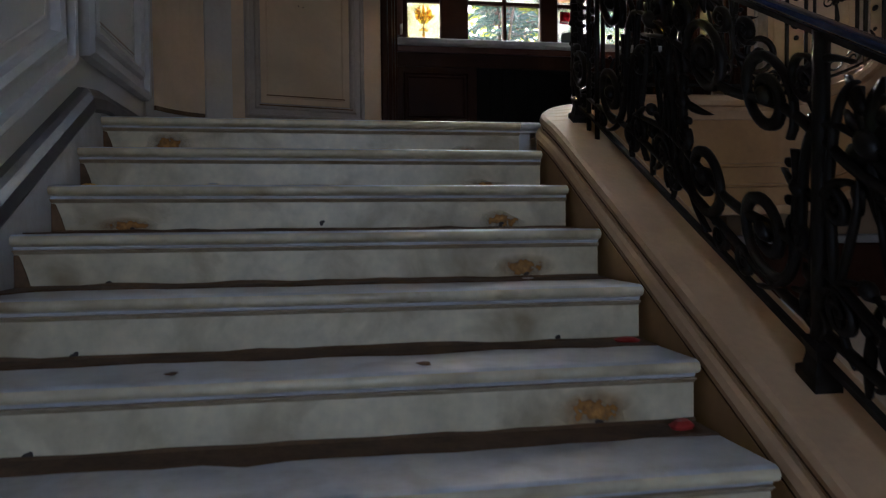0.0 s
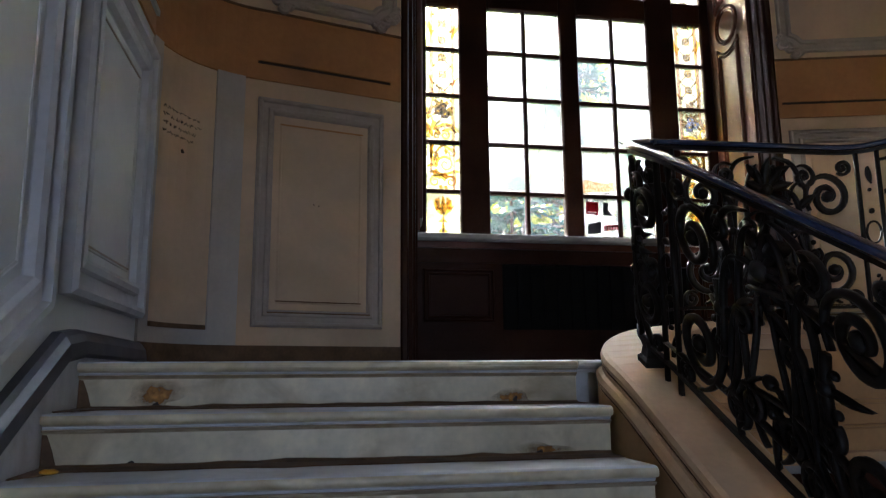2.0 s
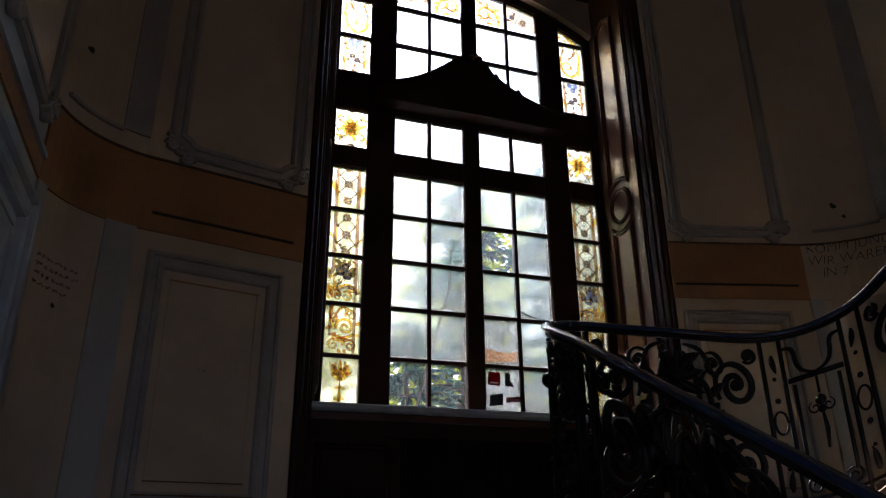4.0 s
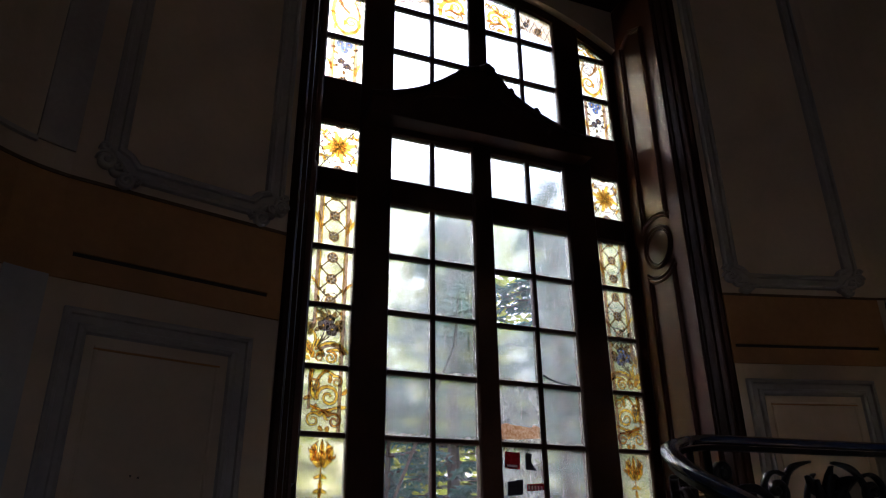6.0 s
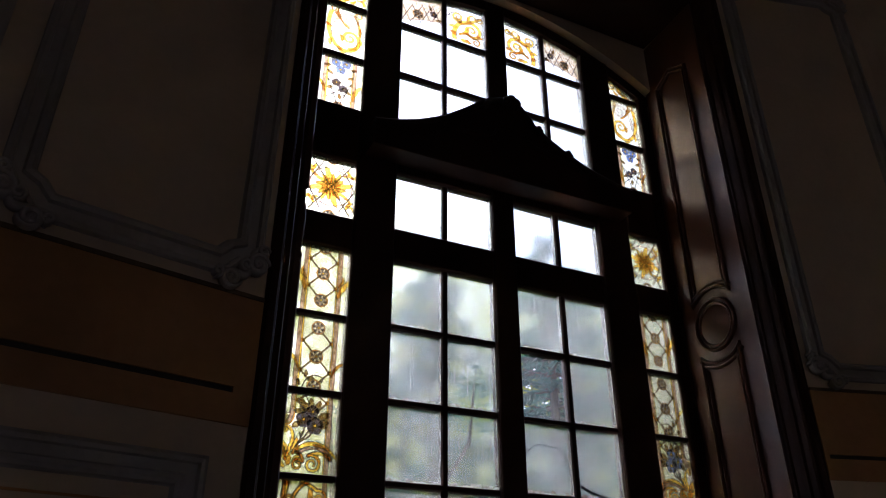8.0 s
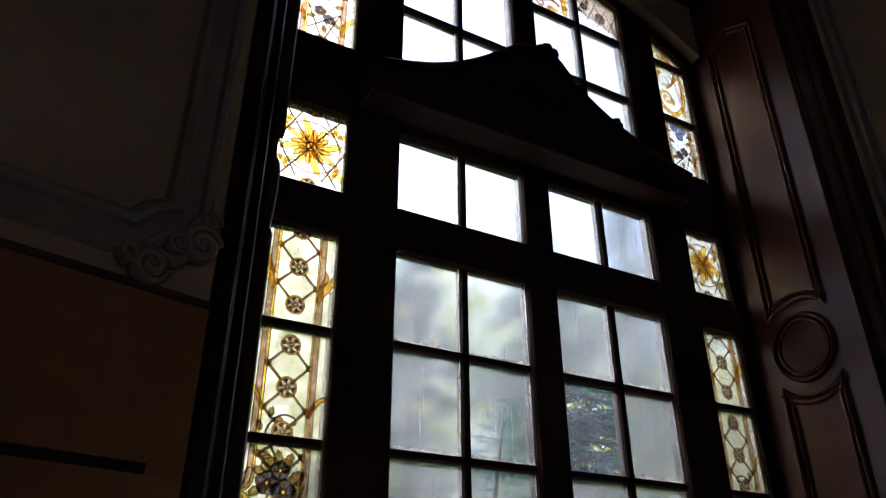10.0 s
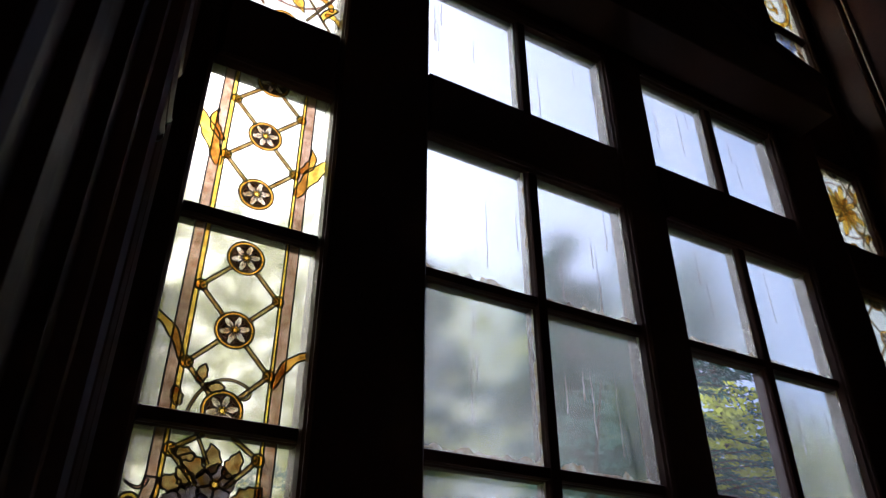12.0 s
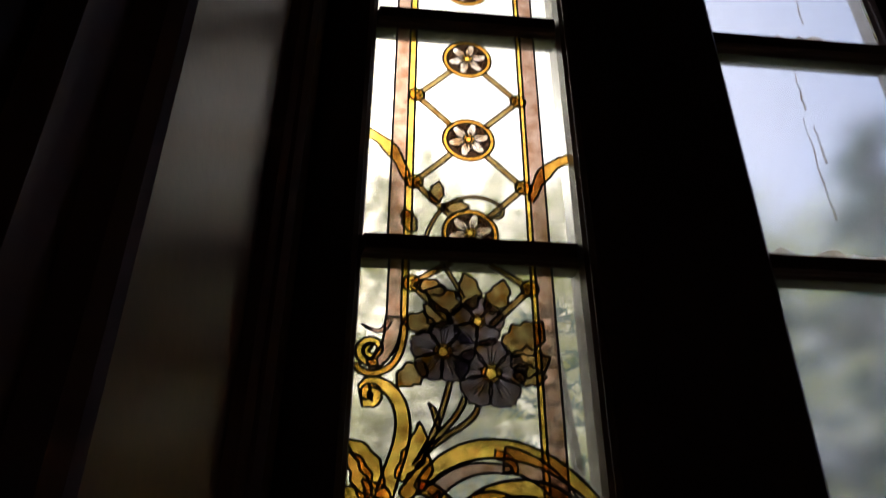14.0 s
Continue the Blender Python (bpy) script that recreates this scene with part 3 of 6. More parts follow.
def upper_panel(M, u0, u1, z0=4.09, z1=6.9):
    p = panel(M, notched(u0, z0, u1, z1), "tall cream upper panel with scrolled plaster corners", None, 1.0, False)
    for z, f in ((z0, 1), (z1, -1)):
        for u, g in ((u0, 1), (u1, -1)):
            for cu, cz, r, a0, tn, wide in ((u + g * 0.020, z + f * 0.062, 0.042, 3.6, 1.9, 0.022), (u + g * 0.006, z + f * 0.118, 0.022, 0.6, 1.4, 0.016), (u + g * 0.066, z + f * 0.050, 0.024, 1.0, -1.5, 0.014), (u + g * 0.112, z - f * 0.014, 0.036, 2.0, -1.8, 0.020), (u + g * 0.160, z - f * 0.004, 0.018, 3.0, 1.3, 0.013)):
                pts = [(cu + g * x, cz + f * y) for x, y in spiral(0, 0, 0.005, r, a0, tn, 34)]
                solid("volute", tube(pts, lambda x, y, n: M(x, y, n + 0.026), wide, 0.052), GREY, p, "carved plaster scroll", smooth=True)
                solid("volute_eye", knob(cu, cz, r * 0.34, lambda x, y, n: M(x, y, n + 0.034), 1.2), GREY, p, smooth=True)
            sweep = [(u + g * x, z + f * y) for x, y in bez((0.010, 0.135), (0.050, 0.120), (0.045, 0.060), (0.052, 0.024), 10) + bez((0.056, 0.018), (0.075, 0.0), (0.10, 0.024), (0.165, 0.018), 10)]
            solid("leaf", tube(sweep, lambda x, y, n: M(x, y, n + 0.020), 0.026, 0.044), GREY, p, "carved plaster leaf", smooth=True)
    return p


upper_panel(left_flat, 0.10, 0.955)
upper_panel(right_flat, 0.085, 1.0)
upper_panel(WL, 3.20, 4.20, 3.86)
upper_panel(WL, 1.0, 3.0, 3.86)

# the curved corners: sunk dado panel and plain strips
def along(plan):
    cum = [0]
    for a, b in zip(plan, plan[1:]):
        cum.append(cum[-1] + math.dist(a, b))
    def M(u, z, n):
        u = max(0, min(cum[-1], u))
        i = next(k for k in range(len(cum) - 1) if u <= cum[k + 1] + 1e-9)
        t = (u - cum[i]) / (cum[i + 1] - cum[i])
        a, b = plan[i], plan[i + 1]
        d = Vector((b[0] - a[0], b[1] - a[1])).normalized()
        return (a[0] + (b[0] - a[0]) * t + d.y * n, a[1] + (b[1] - a[1]) * t - d.x * n, z)
    return M, cum[-1]


ML, LEN_L = along(LEFT_ARC)
MR, LEN_R = along(RIGHT_ARC)


def bent(M, u0, u1, z0, z1, n0, n1, k=10):
    return Build().loops([[M(u0 + (u1 - u0) * i / k, z0, n0), M(u0 + (u1 - u0) * i / k, z1, n0), M(u0 + (u1 - u0) * i / k, z1, n1), M(u0 + (u1 - u0) * i / k, z0, n1)] for i in range(k + 1)], caps=True)


for nm, M, ln, dz in (("left", ML, LEN_L, 0.0), ("right", MR, LEN_R, 0.055)):
    c = thing("corner_panelling", "curved cream corner panel between grey plaster strips", "wall panel", "wall panels")
    solid("strip", bent(M, 0.0, 0.09, 2.02, 3.60 + dz, -0.01, 0.014), GREIGE, c)
    solid("strip", bent(M, ln - 0.17, ln, 2.02, 3.60 + dz, -0.01, 0.014), GREIGE, c)
    solid("strip", bent(M, 0.09, ln - 0.17, 2.02, 2.10, -0.01, 0.014), GREIGE, c)
    solid("ledge", bent(M, 0.10, ln - 0.18, 2.10, 2.125, 0.0, 0.020), GRIME_SHADE, c, "dirty ledge")
    solid("ledge", bent(M, 0.12, ln - 0.16, 4.14 + dz, 4.160 + dz, 0.0, 0.022), GREY, c)
    solid("strip", bent(M, ln - 0.16, ln, 4.16 + dz, TOP, -0.01, 0.012), GREY, c)
    band = thing("dado_band", "ochre painted plaster band with a dark lower line", "plaster band", "dado bands")
    solid("band", bent(M, 0, ln, 3.595 + dz, 4.03 + dz, -0.01, 0.012), OCHRE if nm == "left" else CREAM, band)
    solid("edge", bent(M, 0, ln, 4.03 + dz, 4.045 + dz, -0.01, 0.018), GRIME_SHADE, band)
    base = bent(M, 0, ln, LZ - 0.002, 2.02, -0.01, 0.022)
    structure(solid("baseboard", base, GRIME_SHADE), "dirty brown baseboard", "baseboard")
for M, u0, ln in ((left_flat, 0.0, 0.985), (right_flat, 0.045, 1.09)):
    band = thing("dado_band", "ochre painted plaster band with a sunk dark groove", "plaster band", "dado bands")
    q = lambda a, z0, b, z1: [(a, z0), (b, z0), (b, z1), (a, z1)]
    solid("band", Build().prism(q(u0, 3.595, ln, 3.695), M, -0.01, 0.012).prism(q(u0, 3.715, ln, 4.03), M, -0.01, 0.012).prism(q(u0, 3.695, 0.07, 3.715), M, -0.01, 0.012).prism(q(ln - 0.07, 3.695, ln, 3.715), M, -0.01, 0.012), OCHRE, band)
    solid("groove", Build().prism(q(0.07, 3.695, ln - 0.07, 3.715), M, -0.01, 0.003), LEAD, band, "dark sunk groove")
    solid("edge", Build().prism(q(u0, 4.03, ln, 4.045), M, -0.01, 0.018), GRIME_SHADE, band)
    structure(solid("baseboard", Build().prism(q(u0, LZ - 0.06, ln, 2.02), M, -0.01, 0.022), GRIME_SHADE), "dirty brown baseboard", "baseboard")
band = thing("dado_band", "ochre painted plaster band along the pale wall", "plaster band", "dado bands")
solid("band", Build().box(XL - 0.01, -1.7, 3.60, XL + 0.012, 4.262, 3.70), OCHRE, band)
solid("edge", Build().box(XL - 0.01, -1.7, 3.70, XL + 0.028, 4.262, 3.73), PALE, band)

# ---- the tall window ----
win = structure(thing("window_1", "tall dark oak casement window with painted side lights under a flat arch", "window"), "tall dark oak casement window with painted side lights under a flat arch", "window")
def head(x):
    return 6.745 - 0.24 * (x - 1.89) ** 2


COLS = [(0.73, 0.99), (1.218, 1.502), (1.535, 1.815), (1.962, 2.247), (2.28, 2.562), (2.80, 3.05)]
ROWSZ = [(2.87, 3.20), (3.23, 3.585), (3.615, 3.962), (3.992, 4.340), (4.370, 4.717), (4.905, 5.252), (5.610, 5.965), (5.995, 6.365), (6.395, None)]
VERT = [(0.645, 0.73, 5.752), (0.99, 1.218, 5.744), (1.815, 1.962, 5.748), (2.562, 2.80, 5.744), (3.05, 3.135, 5.752)]


def beam(x0, z0, x1, z1, y0, y1, cut=0.010):
    """A straight frame member with chamfered room-side edges."""
    b = Build()
    ring = lambda y, c: [(x0 + c, y, z0 + c), (x1 - c, y, z0 + c), (x1 - c, y, z1 - c), (x0 + c, y, z1 - c)]
    return b.loops([ring(y0, cut), ring(y0 + 0.006, cut * 0.4), ring(y0 + 0.010, cut * 0.4), ring(y0 + 0.016, 0), ring(y1, 0)], caps=True)


for x0, x1, y in VERT:
    solid("mullion", beam(x0, 2.80, x1, head((x0 + x1) / 2) + 0.05, y, 5.82), WOOD, win, "dark oak mullion")
for xa, xb in ((0.73, 0.99), (1.218, 1.815), (1.962, 2.562), (2.80, 3.05)):
    for z0, z1, y in ((2.80, 2.87, 5.755), (4.717, 4.905, 5.750), (5.252, 5.61, 5.750)):
        solid("transom", beam(xa, z0, xb, z1, y, 5.815), WOOD, win, "dark oak transom")
    for (a, b), (c, d) in zip(ROWSZ, ROWSZ[1:]):
        if b and c - b < 0.05:
            solid("glazing_bar", beam(xa, b, xb, c, 5.766, 5.808, 0.005), WOOD, win)
hd = [(0.645 + 2.49 * i / 30, head(0.645 + 2.49 * i / 30)) for i in range(31)]
solid("arched_head", Build().prism(hd + [(x, z + 0.083) for x, z in reversed(hd)], lambda u, v, n: (u, n, v), 5.753, 5.82), WOOD, win, "curved dark oak head")
for x in (1.5185, 2.2635):
    for z0, z1 in ((2.87, 4.717), (4.905, 5.252), (5.61, head(x))):
        solid("glazing_bar", beam(x - 0.0165, z0, x + 0.0165, z1, 5.764, 5.809, 0.005), WOOD, win)
ped_l = bez((1.02, 5.44), (1.30, 5.49), (1.45, 5.59), (1.62, 5.735), 10) + bez((1.64, 5.752), (1.72, 5.83), (1.80, 5.858), (1.873, 5.86), 6)
ped_r = bez((1.90, 5.852), (1.95, 5.84), (1.98, 5.79), (2.03, 5.72), 6) + bez((2.06, 5.70), (2.20, 5.60), (2.36, 5.50), (2.72, 5.44), 10)
outline = ped_l + ped_r
carv = solid("pediment", Build().prism(outline + [(2.72, 5.30), (1.02, 5.30)], lambda u, v, n: (u, n, v), 5.60, 5.746), WOOD, win, "carved dark oak pediment", 0.006)
solid("cornice", tube(outline, lambda u, v, n: (u, 5.60 + n, v), 0.03, 0.05, False), WOOD, carv)
for cx, cz, r in ((1.873, 5.865, 0.035), (1.90, 5.84, 0.04), (1.84, 5.85, 0.03), (2.06, 5.712, 0.022), (2.075, 5.70, 0.018), (2.262, 5.59, 0.024), (2.28, 5.575, 0.02), (1.60, 5.70, 0.02), (1.70, 5.775, 0.024), (1.43, 5.56, 0.02)):
    solid("carving", knob(cx, cz, r, lambda u, v, n: (u, 5.59 + n, v), 1.2), WOOD, carv, smooth=True)
for s in (-1, 1):
    pts = scroll((1.87 + s * 0.10, 5.62), (1.87 + s * 0.50, 5.44), s * 0.8, 0.9, 0.9)
    solid("carving", tube(pts, lambda u, v, n: (u, 5.597 + n, v), 0.025, 0.03), WOOD, carv, smooth=True)

structure(solid("window_sill", Build().prism([(5.29, 2.79), (5.30, 2.80), (5.74, 2.805), (5.74, 2.75), (5.31, 2.75), (5.29, 2.765)], lambda y, z, x: (x, y, z), 0.60, 3.14), SILL), "grey marble window sill", "sill")

# panelled lining of the deep recess
def jamb_l(u, z, n):
    return (0.60 + 0.05 * u / 0.45 + n, 5.285 + u, z)


def jamb_r(u, z, n):
    return (3.115 + 0.02 * u / 0.45 - n, 5.285 + u, z)


BEAD = [(0, 0), (0.002, 0.016), (0.010, 0.022), (0.018, 0.016), (0.020, 0.004), (0.025, 0.003), (0.027, 0.013), (0.034, 0.016), (0.041, 0.010), (0.044, 0.0)]
for M in (jamb_l, jamb_r):
    j = thing("window_lining", "brown varnished oak lining with a round boss between long panels", "panelling", "window linings")
    front = -0.095 if M is jamb_r else 0.0
    solid("board", Build().prism([(front, 2.81), (0.458, 2.81), (0.458, 6.85), (front, 6.85)], M, -0.01, 0.012), WOOD2, j)
    Q = lambda u, z, n: M(u, z, n + 0.012)
    cz, ce, R = 4.585, 0.19, 0.215
    up = [(ce + R * math.sin(a), cz + R * math.cos(a)) for a in [radians(d) for d in range(-46, 47, 4)]]
    lo = [(ce + R * math.sin(a), cz - R * math.cos(a)) for a in [radians(d) for d in range(-46, 47, 4)]]
    solid("upper_panel", moulding([(u, z) for u, z in up] + [(0.345, 6.42), (0.19, 6.50), (0.035, 6.42)], Q, BEAD), WOOD2, j)
    solid("lower_panel", moulding([(0.035, 2.9), (0.345, 2.9)] + [(u, z) for u, z in reversed(lo)], Q, BEAD), WOOD2, j)
    solid("boss", moulding(disc(ce, cz, 0.160, 36), Q, BEAD), WOOD2, j, "round moulded boss")
    solid("boss_field", Build().prism(disc(ce, cz, 0.115, 30), Q, 0, 0.006), WOOD2, j)
solid_head = Build().box(0.59, 5.08, 6.86, 3.12, 5.685, 6.95)
structure(solid("window_soffit", solid_head, WOOD), "dark oak head of the window recess", "trim")
# deep stepped casing: (in from the outer edge, back from the front)
casing = [(0.0, 0.07), (0.0, 0.0), (0.012, -0.012), (0.035, -0.014), (0.045, 0.004), (0.050, 0.03), (0.072, 0.036), (0.080, 0.06), (0.084, 0.12), (0.100, 0.13), (0.106, 0.17), (0.112, 0.24), (0.128, 0.25), (0.134, 0.315), (0.06, 0.315)]
for nm, x, y, s, w, deep in (("left", 0.450, 5.022, 1, 1.08, 0.86), ("right", 3.205, 5.048, -1, 0.72, 0.50)):
    b = Build().prism([(x + s * u * w, y + v * deep) for u, v in casing], FLAT, LZ, 7.05)
    structure(solid("trim_" + nm, b, WOOD), "dark moulded oak casing of the window recess", "trim")
b = Build().prism([(4.985 + v, 7.04 - u) for u, v in casing], lambda y, z, x: (x, y, z), 0.60, 3.09)
structure(solid("trim_head", b, WOOD), "dark moulded oak casing above the window", "trim")

# panelled cover below the sill
cover = thing("radiator_cover", "dark oak panelling with a black grille below the sill", "panelling")
fr = [(0.58, LZ), (3.08, LZ), (3.08, 2.75), (0.58, 2.75)]
PM = lambda u, v, n: (u, 5.34 - n, v)
solid("rail", Build().box(0.58, 5.335, 2.60, 3.08, 5.40, 2.75), WOOD, cover)
solid("rail", Build().box(0.58, 5.335, LZ, 3.08, 5.40, 2.15), WOOD, cover)
for x0, x1 in ((0.58, 1.19), (2.59, 3.08)):
    solid("panel", Build().box(x0, 5.345, 2.15, x1, 5.40, 2.60), WOOD, cover)
    solid("panel_moulding", moulding([(x0 + 0.06, 2.2), (x1 - 0.06, 2.2), (x1 - 0.06, 2.56), (x0 + 0.06, 2.56)], lambda u, v, n: (u, 5.345 - n, v), BEAD), WOOD, cover)
solid("grille_back", Build().box(1.19, 5.385, 2.15, 2.59, 5.40, 2.60), BLACK, cover)
for i in range(15):
    x = 1.21 + 1.36 * i / 14
    solid("grille_bar", Build().box(x - 0.006, 5.36, 2.15, x + 0.006, 5.37, 2.60), BLACK, cover)
solid("lip", Build().box(0.58, 5.315, 2.70, 3.08, 5.335, 2.745), WOOD2, cover)

# ---- balustrade ----
def rail_point(s):
    """Plan point, heading and kerb height at s metres along the balustrade; s = 0 where the curve begins."""
    R, Y0, L = 0.45, 3.0, 0.68
    q = R * math.pi / 2
    e = 2 * q + L
    if s < 0:
        x, y, h = 1.12, Y0 + s, math.pi / 2
    elif s < q:
        a = s / R
        x, y, h = 1.12 + R - R * math.cos(a), Y0 + R * math.sin(a), math.pi / 2 - a
    elif s < q + L:
        x, y, h = 1.12 + R + s - q, Y0 + R, 0.0
    elif s < e:
        a = (s - q - L) / R
        x, y, h = 1.12 + R + L + R * math.sin(a), Y0 + R * math.cos(a), -a
    else:
        x, y, h = 1.12 + 2 * R + L, Y0 - (s - e), -math.pi / 2
    z0, slope = 1.880, 0.535
    if s < -0.15:
        z = z0 + slope * s
    elif s < q:
        t = (s + 0.15) / (q + 0.15)
        za = z0 - slope * 0.15
        z = za + slope * (q + 0.15) * (t - t * t / 2) * 0.9 + (2.06 - za - slope * (q + 0.15) * 0.45) * t * t * (3 - 2 * t)
    elif s < e - 0.6:
        z = 2.06 + 0.015 * (s - q)
    else:
        z = 2.06 + 0.015 * (s - q) + (SL if s > e else SL * (s - e + 0.6) / 0.6) * (s - e + 0.6) * (0.5 if s < e else 1.0) - (SL * 0.3 if s >= e else 0.0)
    return x, y, h, z


def RM(s, v, n):
    """Along the balustrade, up from the kerb, and out towards the well."""
    x, y, h, z = rail_point(s)
    return (x + math.sin(h) * n, y - math.cos(h) * n, z + v)


S0, S1 = -4.1, 3.1
def stations(a, b, step=0.06):
    n = max(2, int((b - a) / step))
    return [a + (b - a) * i / n for i in range(n + 1)]


def rail_sweep(a, b, section):
    return Build().loops([[RM(s, v, n) for n, v in section] for s in stations(a, b)], caps=True)


kerb = thing("stair_kerb", "pale moulded stone kerb on a tan string along the open side of the stairs", "stair kerb")
solid("top", rail_sweep(S0, S1, [(-0.136, -0.050), (-0.148, -0.042), (-0.152, -0.025), (-0.145, -0.008), (-0.130, 0.0), (0.10, 0.0), (0.115, -0.01), (0.12, -0.03), (0.11, -0.055)]), CURB, kerb, "pale worn stone top")
solid("bead", rail_sweep(S0, S1, [(-0.156, -0.120), (-0.168, -0.110), (-0.171, -0.092), (-0.162, -0.074), (-0.150, -0.066), (-0.148, -0.056), (0.09, -0.056), (0.10, -0.08), (0.09, -0.120)]), CURB, kerb, "rounded stone bead")
# Thin dark strips in the grooves of the kerb moulding
solid("dark_joint", rail_sweep(S0, S1, [(-0.120, -0.060), (-0.142, -0.060), (-0.142, -0.046), (-0.120, -0.046)]), GRIME_SHADE, kerb, "dark joint")
solid("dark_joint", rail_sweep(S0, S1, [(-0.140, -0.128), (-0.164, -0.128), (-0.164, -0.116), (-0.140, -0.116)]), GRIME_SHADE, kerb, "dark joint")
solid("string", rail_sweep(S0, S1, [(-0.166, -0.56), (-0.166, -0.122), (0.085, -0.122), (0.085, -0.56)]), STRING, kerb, "tan painted string")
for v0, v1, d in ((-0.36, -0.335, 0.098), (-0.46, -0.44, 0.103), (-0.60, -0.55, 0.125)):
    solid("moulding", rail_sweep(S0, S1, [(0.08, v0), (0.08, v1), (d, v1 - 0.005), (d, v0 + 0.005)]), STRING if v0 > -0.5 else CURB, kerb)

bal = thing("balustrade", "black wrought iron balustrade of scrolls and leaves with a dark handrail", "balustrade")
HR = 0.795
hsec = [(-0.022, 0.006), (-0.025, 0.014), (-0.022, 0.023), (-0.012, 0.028), (0.0, 0.029), (0.012, 0.028), (0.022, 0.023), (0.025, 0.014), (0.022, 0.006), (0.012, 0.002), (-0.012, 0.002)]
solid("handrail", Build().loops([[RM(s, HR + v, n) for n, v in hsec] for s in stations(S0, S1, 0.04)], caps=True), RAILPAINT, bal, "dark handrail with the sky's blue sheen in its colour", smooth=True)
for v in (0.065, 0.786):
    solid("flat_bar", Build().loops([[RM(s, v + b, a) for a, b in ((-0.010, -0.007), (0.010, -0.007), (0.010, 0.007), (-0.010, 0.007))] for s in stations(S0, S1, 0.05)], caps=True), IRON, bal)


def bar(pts, w=0.019, d=0.026, taper=True, name="scroll"):
    return solid(name, tube(pts, RM, w, d, taper), IRON, bal, smooth=True)


def iron_leaf(u, v, ln, ang, wide=0.035):
    """A beaten leaf, ridged along its middle."""
    ca, sa = math.cos(ang), math.sin(ang)
    b = Build()
    rings = []
    for i in range(6):
        t = i / 5
        w = wide * math.sin(math.pi * min(0.97, t * 0.85 + 0.12)) ** 0.8
        bend = 0.03 * t * t
        rings.append([RM(u + ca * ln * t - sa * k * w / 2, v + sa * ln * t + ca * k * w / 2, h + bend) for k, h in ((-1, 0.0), (0, 0.016), (1, 0.0), (0, -0.006))])
    return solid("leaf", b.loops(rings, caps=True), IRON, bal, smooth=True)


def boss(u, v, r):
    return solid("boss", knob(u, v, r, RM), IRON, bal, smooth=True)


def iron_post(u, wide=0.045):
    for d in (-wide, wide):
        bar([(u + d, 0.0), (u + d, 0.40), (u + d, 0.79)], 0.018, 0.022, False, "post")
    bar(disc(u, 0.40, 0.030, 16, 1.7) + [(u + 0.030, 0.40)], 0.009, 0.014, False, "ring")
    boss(u, 0.30, 0.014), boss(u, 0.50, 0.014), boss(u, 0.20, 0.010), boss(u, 0.60, 0.010)
    iron_leaf(u, 0.10, 0.09, math.pi / 2, 0.03), iron_leaf(u, 0.71, 0.09, -math.pi / 2, 0.03)


